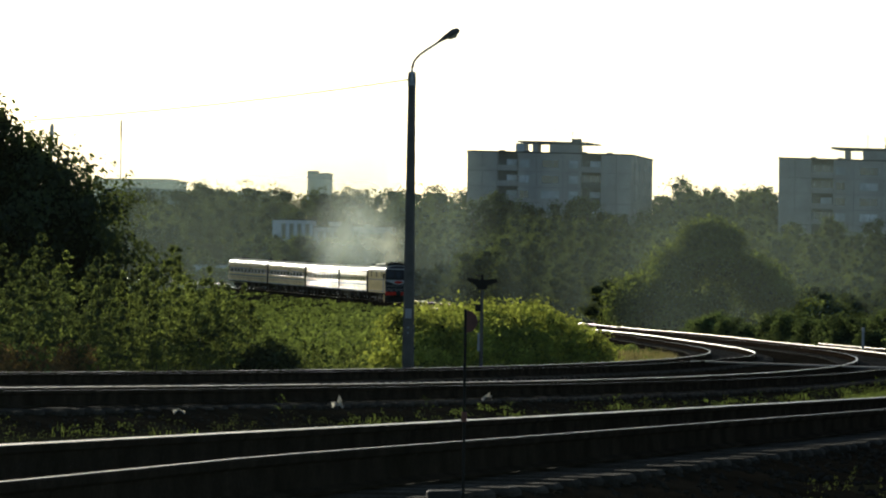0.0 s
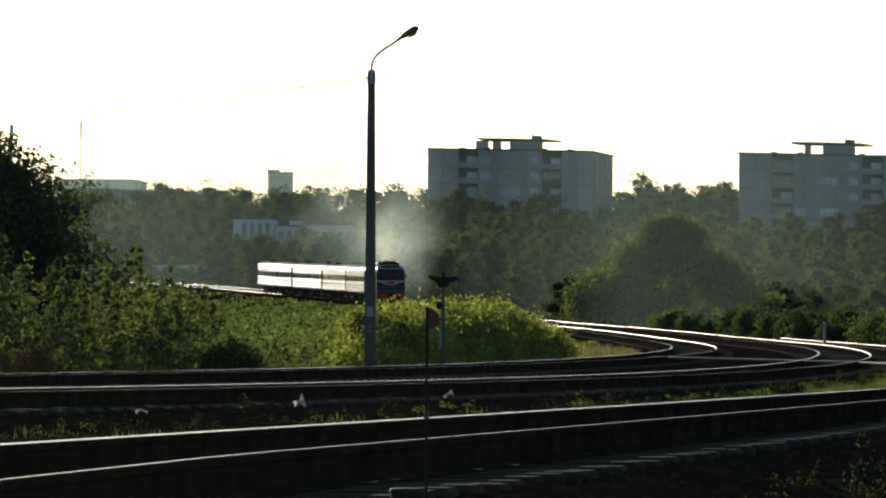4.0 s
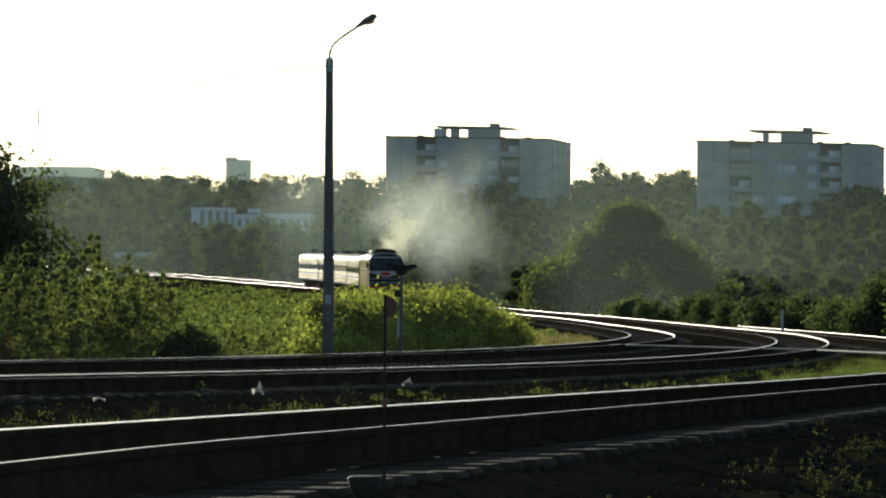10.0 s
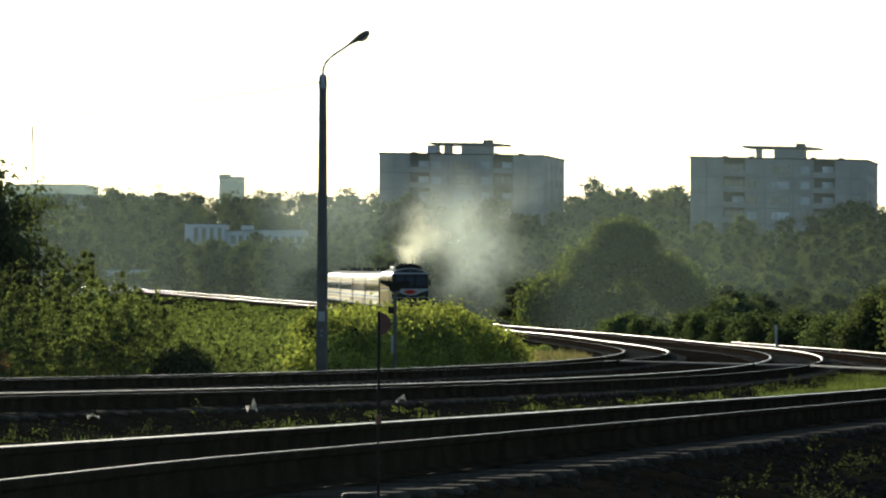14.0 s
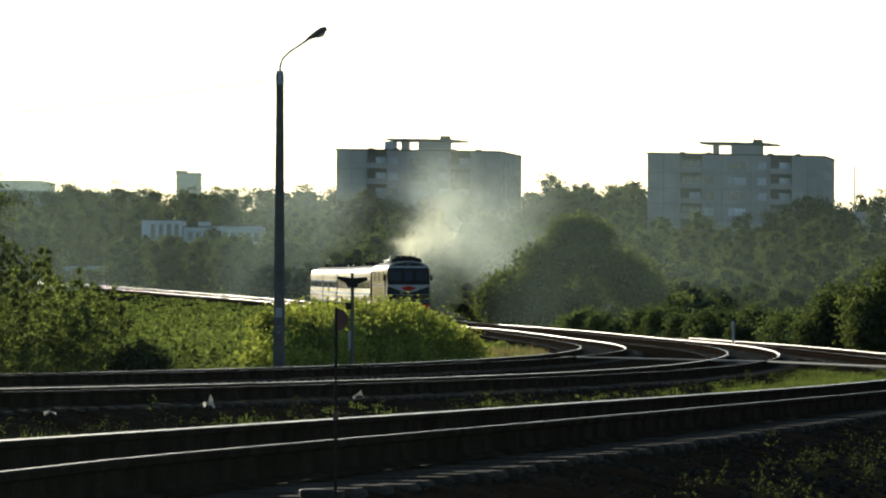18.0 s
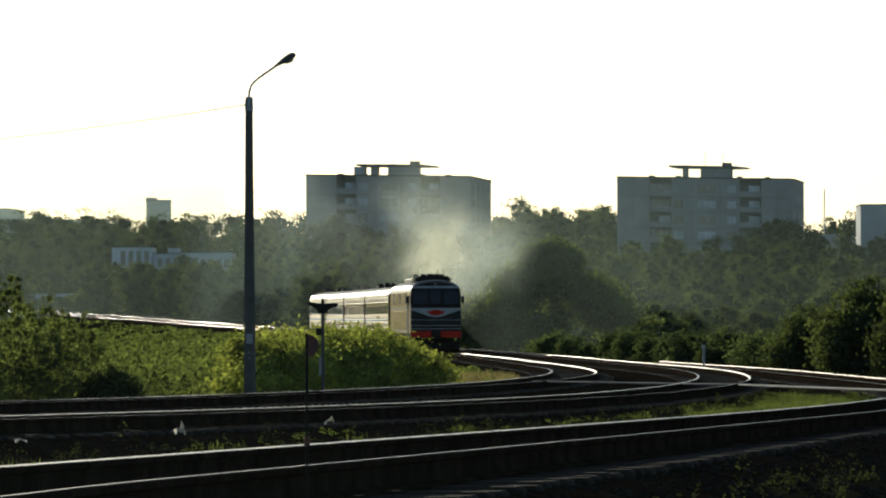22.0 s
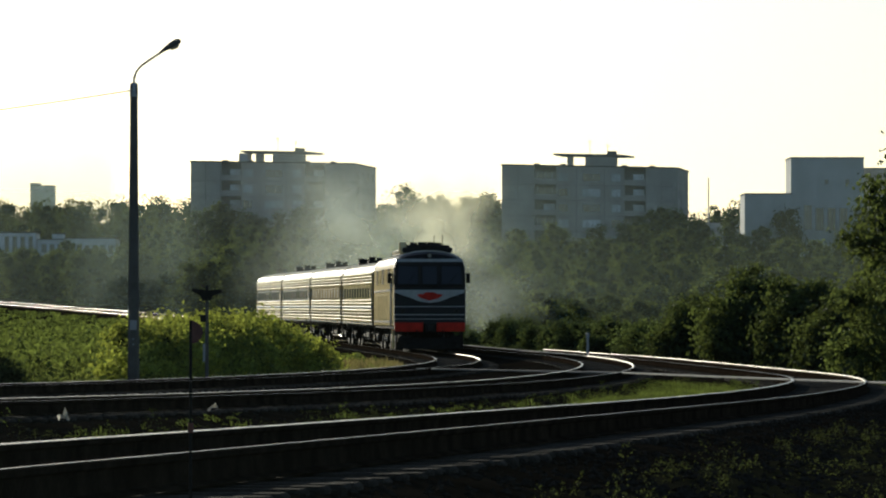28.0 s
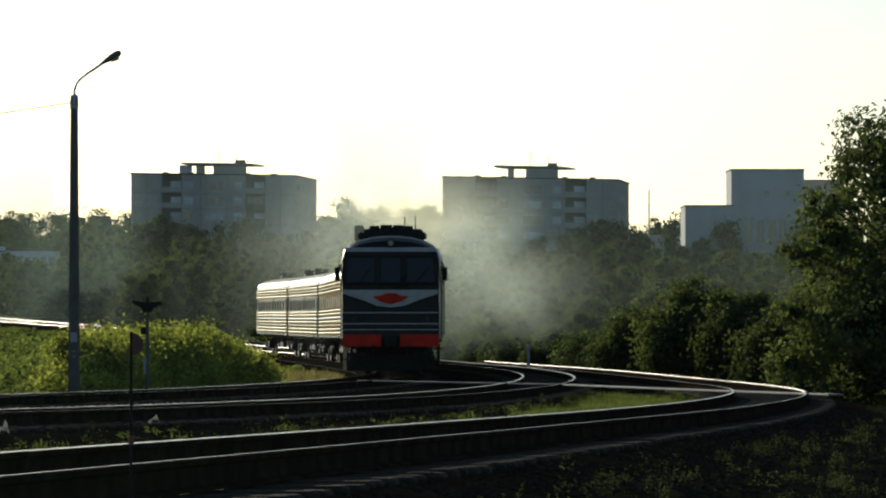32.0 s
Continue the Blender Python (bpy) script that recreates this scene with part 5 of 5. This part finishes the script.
# dark tree at the other edge of the view
x, y, z = at(-650, 236, 172.0)
tree("tree", pose(x, y, float(ground_z(x, y))), z + 0.9, 15.6, 62, 0.13, 110000, LEAF_TREE, "dense dark tree above weeds", low=0.04, heart=0.78,
     extra=((4.4, -1, 7.0, 1.4, 1.4, 1.2), (5.7, -0.6, 5.5, 1.3, 1.3, 1.2), (6.4, -0.8, 3.7, 1.2, 1.2, 1.0), (6.9, -0.8, 2.1, 1.0, 1.0, 0.8), (2.1, -0.5, 8.2, 1.6, 1.3, 1.2), (3.9, -1.5, 3.3, 2.1, 1.8, 2.0)))
for _px, _py, _y, _h, _w, _s in ((1340, 500, 176.0, 0, 4.6, 71), (1440, 512, 170.0, 0, 4.2, 72), (1530, 540, 160.0, 0, 4.6, 73), (1245, 545, 200, 0, 4.0, 74)):
    x, y, z = at(_px, _py, _y)
    gz = float(ground_z(x, y))
    tree("bush", pose(x, y, gz), z - gz, _w, _s, 0.10, 22000, LEAF_TREE, "dark rounded bush beyond the tracks", "bush", low=0.0, heart=0.5)
# large domed tree beyond the line
x, y, z = at(768, 418, 345.0)
gz = float(ground_z(x, y))
_d, _q = [], random.Random(6)
for _i in range(64):
    _a, _h = _q.uniform(0, 6.283), _q.uniform(0.0, 1.0) ** 1.1
    _w = 9.4 * (1 - _h) ** 0.85 * _q.uniform(0.75, 1.0)
    _d.append((_w * math.cos(_a), _w * 0.9 * math.sin(_a), 0.6 + (z - gz - 1.3) * _h, _q.uniform(0.9, 1.8), 1.4, _q.uniform(0.8, 1.3)))
shrub("tree", pose(x, y, gz), _d, 83, 0.17, 52000, LEAF_HEDGE, "wide dome-shaped tree beyond the line", "tree", 0.18, 12)

# yellow-green thicket inside the bend
_b = []
_rng = random.Random(9)
for _i in range(34):
    _f = _i / 33
    _px = 228 + 350 * _f
    _y = 112 + 30 * _f
    _top = 577 - 22 * math.sin(math.pi * min(1, max(0, _f * 1.1))) + 34 * max(0, _f - 0.7) / 0.3 + _rng.uniform(-9, 9)
    _x, _yy, _z = at(_px, _top, _y)
    _x = min(_x, float(LINE_A(_y)) - 2.4)
    _r = _rng.uniform(0.34, 0.5)
    _k = 0
    while _z - _r > -0.75:
        _b.append((_x + _rng.uniform(-.3, .3), _yy + _rng.uniform(-1.0, 1.0) - 0.3 * _k, _z - _r, _r * _rng.uniform(1.0, 1.5), _r * 1.3, _r))
        _z -= _r * _rng.uniform(0.9, 1.3)
        _k += 1
shrub("thicket", Matrix(), _b, 21, 0.066, 62000, LEAF_BUSH, "sunlit yellow-green thicket of broad-leaved shoots", "bush", 0.4, 30, 0.25)

# dark bush and tall weeds on the near side of the bank
x, y, z = at(-12, 580, 96.0)
x = min(x, float(LINE_A(y)) - 2.2)
shrub("bush", pose(x, y, -0.55), [(0, 0, 0.45, 0.55, 0.5, 0.55), (-.4, .2, .3, .4, .4, .5), (.35, 0, .3, .4, .4, .45)], 5, 0.05, 4500, LEAF_TREE, "small dark rounded bush", "bush", 0.5, 8)


def build_weeds():
    """Weeds that cover the bank in clumps, tall shoots, grass by the rails."""
    rng = np.random.RandomState(12)

    def clumps(n, y0, y1, power):
        yy = y0 * np.exp(rng.uniform(0, 1, n) ** power * math.log(y1 / y0))
        edge = LINE_A(yy) - 2.6
        lo = np.maximum(-0.185 * yy - 4, -400)
        xx = lo + rng.uniform(0, 1, n) * np.maximum(edge - lo, 0)
        keep = (xx < edge) & (edge > lo)
        return xx[keep], yy[keep]

    g = Geo()
    for n, y0, y1, size, spread, per in ((4200, 80, 150, 0.07, 0.17, 16), (4600, 150, 300, 0.13, 0.26, 14), (3600, 300, 800, 0.30, 0.6, 13)):
        xx, yy = clumps(n, y0, y1, 0.85)
        away = np.clip((LINE_A(yy) - xx - 2.6) / 14.0, 0.28, 1)
        hump = (np.sin(xx * 0.9 + 0.4 * yy) * np.sin(yy * 0.33 - xx * 0.4)) ** 2
        tall = (0.12 + 0.55 * hump * rng.uniform(0.4, 1.3, len(xx))) * away * np.clip(yy / 200, 0.9, 1.5)
        k = np.repeat(np.arange(len(xx)), per)
        q = rng.normal(size=(len(k), 3))
        q[:, 2] = rng.uniform(-1, 0.6, len(k))
        px, py = xx[k] + q[:, 0] * spread, yy[k] + q[:, 1] * spread
        pz = ground_z(px, py) + np.maximum(tall[k] * (1 + 0.7 * q[:, 2]), 0.02)
        leaves(g, np.stack([px, py, pz], 1), size, rng, 0.8)
    tagged(g.ob("bank_weeds", LEAF_WEED), "green weeds covering the railway bank", "weeds", kind="stuff")
    # tall saplings and shoots towards the edge of the bank
    pts, dim, stems = [], [], Geo()
    for i in range(300):
        px = rng.uniform(-640, -40) if i % 5 else rng.uniform(30, 150)
        y = 82 + max(0.0, (px + 500) / 560.0) * 14 + rng.uniform(0, 20)
        x, y, _ = at(px, 600, y)
        x = min(x, float(LINE_A(y)) - 2.4)
        h = rng.uniform(0.75, 1.95) ** 1.15 * rng.choice((0.9, 1.0, 1.0, 1.25)) * float(np.interp(px, [-640, -330, -120, -30, 60, 150], [0.9, 1.2, 1.1, 0.55, 0.4, 0.3]))
        gz = float(ground_z(x, y))
        lean, turn = rng.uniform(0, 0.18), rng.uniform(0, 6.28)
        k = int(230 * h)
        f = rng.beta(1.6, 1.0, k)
        node = np.round(f * 9) / 9
        a = node * 40 + rng.normal(size=k) * 0.5
        r = (0.26 * np.sin(np.pi * np.clip(f, 0.05, 0.97)) ** 0.7 + 0.03) * rng.uniform(0.2, 1.0, k) * (0.7 + 0.3 * h)
        # below -290 a darker leaf colour stands in for tree shade; elsewhere only variety
        (dim if i % 9 in (0, 5) or (px < -290 and i % 4) else pts).append(np.stack([x + r * np.cos(a) + lean * h * f * math.cos(turn), y + r * np.sin(a) + lean * h * f * math.sin(turn), gz + h * (0.4 * f + 0.6 * node) + rng.normal(size=k) * 0.03], 1))
        stems.tube((x, y, gz - 0.1), (x + lean * h * math.cos(turn), y + lean * h * math.sin(turn), gz + h * 0.96), 0.010, 0.004, 4)
    g = Geo()
    leaves(g, np.concatenate(pts), 0.042, rng, 0.5)
    o = g.ob("tall_weeds", LEAF_SHOOT)
    tagged(o, "tall leafy saplings and weeds at the edge of the bank", "weeds", kind="stuff")
    tagged(stems.ob("stems", BARK, o), kind="stuff")
    g = Geo()
    leaves(g, np.concatenate(dim), 0.045, rng, 0.5)
    tagged(g.ob("dark_saplings", LEAF_TREE), "dark green saplings among the weeds, many coloured as in tree shade", "saplings", kind="stuff")
    # tan dry grass and sunlit-coloured grass in front of the saplings
    pts = []
    for i in range(420):
        px = rng.uniform(-560, -320)
        y = 81.5 + max(0.0, (px + 500) / 560.0) * 12 + rng.uniform(0, 5)
        x, y, _ = at(px, 600, y)
        x = min(x, float(LINE_A(y)) - 2.6)
        gz = float(ground_z(x, y))
        f = rng.uniform(0.45, 1.0, 20)
        pts.append(np.stack([x + rng.normal(size=20) * 0.04, y + rng.normal(size=20) * 0.04, gz + rng.uniform(0.5, 0.95) * f], 1))
    g = Geo()
    leaves(g, np.concatenate(pts), 0.034, rng, 0.5)
    tagged(g.ob("dry_grass", LEAF_DRY), "tan seed heads of dry grass", "grass", kind="stuff")
    spots = []
    for i in range(900):
        y = rng.uniform(74, 112)
        x = float(LINE_A(y)) - rng.uniform(2.2, 4.2)
        spots.append((x, y, float(ground_z(x, y)), rng.uniform(0.6, 1.5)))
    blade_tufts("trackside_grass", spots, 0.28, rng, "long grass at the foot of the saplings, coloured as sunlit", 14, GRASS_LIT, 0.009)


def blade_tufts(name, spots, height, rng, label, per=16, mat=None, width=0.006):
    g = Geo()
    for x, y, z, s in spots:
        for i in range(per):
            a = rng.uniform(0, 6.28)
            h = height * s * rng.uniform(0.4, 1.1)
            lean = h * rng.uniform(0.1, 0.6)
            bx, by = x + rng.normal() * 0.05 * s, y + rng.normal() * 0.05 * s
            dx, dy = math.cos(a), math.sin(a)
            w = width * rng.uniform(0.7, 1.6)
            n = len(g.v)
            g.v += [(bx - dy * w, by + dx * w, z - 0.02), (bx + dy * w, by - dx * w, z - 0.02), (bx + dx * lean * .4 + dy * w * .8, by + dy * lean * .4 - dx * w * .8, z + h * .6),
                    (bx + dx * lean * .4 - dy * w * .8, by + dy * lean * .4 + dx * w * .8, z + h * .6), (bx + dx * lean, by + dy * lean, z + h)]
            g.f += [(n, n + 1, n + 2, n + 3), (n + 3, n + 2, n + 4)]
            g.mi += [0, 0]
    tagged(g.ob(name, mat or GRASS), label, "grass", kind="stuff")


def build_grass():
    rng = np.random.RandomState(31)
    # leafy weeds and a little grass between the middle and outer tracks
    flecks, spots = [], []
    for i in range(1900):
        y = rng.uniform(42, 118)
        a, b = float(LINE_B(y)) + 1.7, float(LINE_C(y)) - 1.5
        if b - a < 0.4:
            continue
        x = rng.uniform(a, b)
        if math.sin(y * 0.31 + x) + math.sin(y * 0.83) + rng.normal() * 0.7 < 0.1 + (0.5 if y < 62 else -0.4):
            continue
        z = surface_z(x, y)
        if i % 3 == 0:
            spots.append((x, y, z, rng.uniform(0.5, 1.5)))
            continue
        k = rng.randint(10, 46)
        h = rng.uniform(0.06, 0.22) * rng.choice((0.6, 1, 1.4))
        f = rng.uniform(0, 1, k)
        flecks.append(np.stack([x + rng.normal(size=k) * 0.08 * (1.3 - f), y + rng.normal(size=k) * 0.1, z + h * f], 1))
    blade_tufts("verge_grass", spots, 0.10, rng, "thin grass growing between two tracks", 9, GRASS_LIT, 0.0035)
    g = Geo()
    leaves(g, np.concatenate(flecks), 0.015, rng, 0.6)
    tagged(g.ob("verge_weeds", GRASS_LIT), "small leafy weeds between two tracks", "weeds", kind="stuff")
    spots = []
    for i in range(2600):
        y = rng.uniform(66, 125)
        x = float(LINE_C(y)) - 1.75 - rng.uniform(0, 1) ** 1.3 * float(np.interp(y, [66, 84, 100, 125], [0.5, 2.4, 3.2, 1.6]))
        if rng.uniform() < float(np.interp(y, [66, 80, 90, 125], [0.25, 0.7, 1, 1])):
            spots.append((x, y, float(ground_z(x, y)) + 0.02, rng.uniform(0.6, 1.4)))
    blade_tufts("verge_turf", spots, 0.13, rng, "green grass strip beside the outer track, coloured as sunlit", 12, GRASS_LIT, 0.007)
    spots = []
    for i in range(900):
        y = rng.uniform(24, 110)
        x = float(LINE_C(y)) + rng.uniform(2.2, 11) ** 1.0
        if math.sin(y * 0.5 + x * 1.3) + math.sin(y * 0.17 - x * 0.6) + rng.normal() * 0.4 < 0.9:
            continue
        spots.append((x, y, float(ground_z(x, y)), rng.uniform(0.5, 1.5)))
    blade_tufts("embankment_grass", spots, 0.085, rng, "sparse grass tufts on the dark embankment edge", 22, LEAF_LOW, 0.003)
    spots = []
    for i in range(700):
        y = rng.uniform(128, 190)
        x = float(LINE_A(y)) - rng.uniform(1.9, 6.5)
        spots.append((x, y, float(ground_z(x, y)), rng.uniform(0.8, 1.6)))
    blade_tufts("bend_grass", spots, 0.25, rng, "pale grass inside the bend of the track", 14, STRAW, 0.010)
    # small leafy weeds between the tracks and on the embankment
    pts = []
    for i in range(900):
        y = rng.uniform(36, 150)
        if i % 2:
            a, b = float(LINE_B(y)) + 1.9, float(LINE_C(y)) - 1.7
            if b - a < 0.3:
                continue
            x = rng.uniform(a, b)
        else:
            y = rng.uniform(26, 100)
            x = float(LINE_C(y)) + rng.uniform(2.0, 9.0)
        k = rng.randint(20, 70)
        h = rng.uniform(0.06, 0.20) * rng.choice((1, 1, 1.6))
        f = rng.uniform(0, 1, k)
        z = float(ground_z(x, y)) + 0.03
        pts.append(np.stack([x + rng.normal(size=k) * 0.07 * (1.2 - f), y + rng.normal(size=k) * 0.07, z + h * f], 1))
    g = Geo()
    leaves(g, np.concatenate(pts), 0.009, rng, 0.5)
    tagged(g.ob("track_weeds", LEAF_LOW), "small leafy weeds growing by the tracks", "weeds", kind="stuff")
    # taller leafy weeds on the embankment edge
    pts = []
    for i in range(130):
        y = rng.uniform(19, 60)
        x = float(LINE_C(y)) + 2.0 + 6.0 * rng.uniform(0, 1) ** 1.3
        z = surface_z(x, y)
        for j in range(rng.randint(2, 5)):
            k = rng.randint(18, 50)
            h = rng.uniform(0.05, 0.16)
            f = rng.beta(1.4, 1.0, k)
            lean, turn = rng.uniform(0, 0.4), rng.uniform(0, 6.28)
            r = 0.045 * (1.2 - f) * rng.uniform(0.2, 1, k)
            a = rng.uniform(0, 6.28, k)
            pts.append(np.stack([x + 0.06 * j + lean * h * f * math.cos(turn) + r * np.cos(a), y + 0.05 * j + lean * h * f * math.sin(turn) + r * np.sin(a), z + h * f], 1))
    g = Geo()
    leaves(g, np.concatenate(pts), 0.0085, rng, 0.4)
    tagged(g.ob("embankment_weeds", LEAF_LOW), "leafy weeds on the edge of the embankment", "weeds", kind="stuff")
    # loose stones on the ballast shoulders
    g = Geo()
    corners = np.array([(1, 0, 0), (-1, 0, 0), (0, 1, 0), (0, -1, 0), (0, 0, .8), (0, 0, -.8)])
    for i in range(21000):
        if i < 9000:
            y = rng.uniform(19, 90)
            x = float(LINE_C(y)) + rng.uniform(1.3, 5.0)
        elif i < 15000:
            y = rng.uniform(40, 100)
            x = float(LINE_C(y)) - rng.uniform(1.3, 4.2)
        else:
            y = rng.uniform(46, 110)
            x = float(LINE_B(y)) + rng.uniform(-2.4, 2.6)
        z = surface_z(x, y)
        s = rng.uniform(0.012, 0.038)
        n = len(g.v)
        q = rng.normal(size=(6, 3)) * 0.25 + corners
        g.v += [(x + a * s, y + b * s, z + c * s + 0.008) for a, b, c in q]
        for a, b, c in ((0, 2, 4), (2, 1, 4), (1, 3, 4), (3, 0, 4), (2, 0, 5), (1, 2, 5), (3, 1, 5), (0, 3, 5)):
            g.f.append((n + a, n + b, n + c))
        g.mi += [0] * 8
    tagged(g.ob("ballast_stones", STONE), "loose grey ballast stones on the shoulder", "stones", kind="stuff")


build_weeds()
build_grass()


def build_crossing():
    """Board walk laid level with the rails, straight across the three tracks."""
    t = tagged(thing("board_crossing", Matrix(), "narrow crossing of worn grey boards laid across the tracks", "crossing"), kind="structure")
    knots = (Vector((-0.6, 133.0, 0)), Vector((4.67, 121.5, 0)), Vector((9.1, 96.5, 0)))
    for a, b in zip(knots, knots[1:]):
        d = b - a
        n = int(d.length / 1.5)
        for i in range(n):
            p = a + d * ((i + 0.5) / n)
            Geo().box((p.x, p.y, float(rail_z(p.y)) - 0.03), (d.length / n - 0.03, 0.32, 0.04), math.atan2(d.y, d.x), 0.008).ob("board", PLANK, t)


build_crossing()

# ---- travel of the train ----
def motions():
    q = np.linspace(50, 950, 3601)
    x = LINE_A(q)
    arc = np.concatenate([[0], np.cumsum(np.hypot(np.diff(x), np.diff(q)))])
    front = spline([0, 3, 6, 8, 10, 12, 14, 17, 19, 21, 23, 25, 28, 30, 32], [548.0, 515.7, 483.4, 460.6, 436.9, 412.8, 387.9, 349.7, 324.0, 297.5, 270.6, 243.4, 201.6, 174.3, 147.7])

    def spot(s):
        y = float(np.interp(s, arc, q))
        return Vector((float(LINE_A(y)), y, float(rail_z(y))))

    def stand(s0, a, b):
        """Pose of a vehicle whose front end is at arc s0 and whose bogies run a and b behind it."""
        p, r = spot(s0 + a), spot(s0 + b)
        d = (r - p).normalized()
        side = d.cross(Vector((0, 0, 1))).normalized()
        up = side.cross(d)
        o = p - d * a
        return Matrix(((side.x, d.x, up.x, o.x), (side.y, d.y, up.y, o.y), (side.z, d.z, up.z, o.z), (0, 0, 0, 1)))

    times = [0.5 * i for i in range(65)]
    heads = {t: float(np.interp(float(front(t)), q, arc)) for t in times}
    walk(LOCO, [(t, stand(heads[t], 3.6, LOCO_LENGTH - 3.6)) for t in times])
    for i, c in enumerate(COACHES):
        off = LOCO_LENGTH + GAP + i * (COACH_LENGTH + GAP)
        walk(c, [(t, stand(heads[t] + off, 3.4, COACH_LENGTH - 3.4)) for t in times])
    for k, (o, back, lee, up) in enumerate(PUFFS):
        rows = []
        left = float(k in (2, 3, 4))  # these three are left standing behind the tail of the train
        for t in times[::2]:
            old = left * float(np.interp(t, [18, 25], [0, 1]))
            lag = left * float(np.interp(t, [18, 28], [0, 1]))
            p = spot(heads[t] + back + lag * (104 - back))
            sway = 0.5 * math.sin(t * 0.7 + k * 1.9)
            drift = float(np.interp(t, [0, 3, 6, 9, 18, 27, 32], [-0.3, 0.2, 0.8, 1.15, 1.2, 0.62, 0.42]))
            side = lee * drift * (1 - old) + old * (0, 0, 8.0, 3.5, 10.5, 0)[k]
            rise = up * float(np.interp(t, [0, 22, 30], [1, 1, 0.82])) * (1 - old) + old * (0, 0, 6.0, 6.5, 3.8, 0)[k]
            rows.append((t, pose(p.x + side + sway, p.y, p.z + rise + 0.4 * math.sin(t * 0.5 + k), 0, (4.0 + k % 3) * t * (1 if k % 2 else -1) + 57 * k, 0)))
        walk(o, rows)


motions()
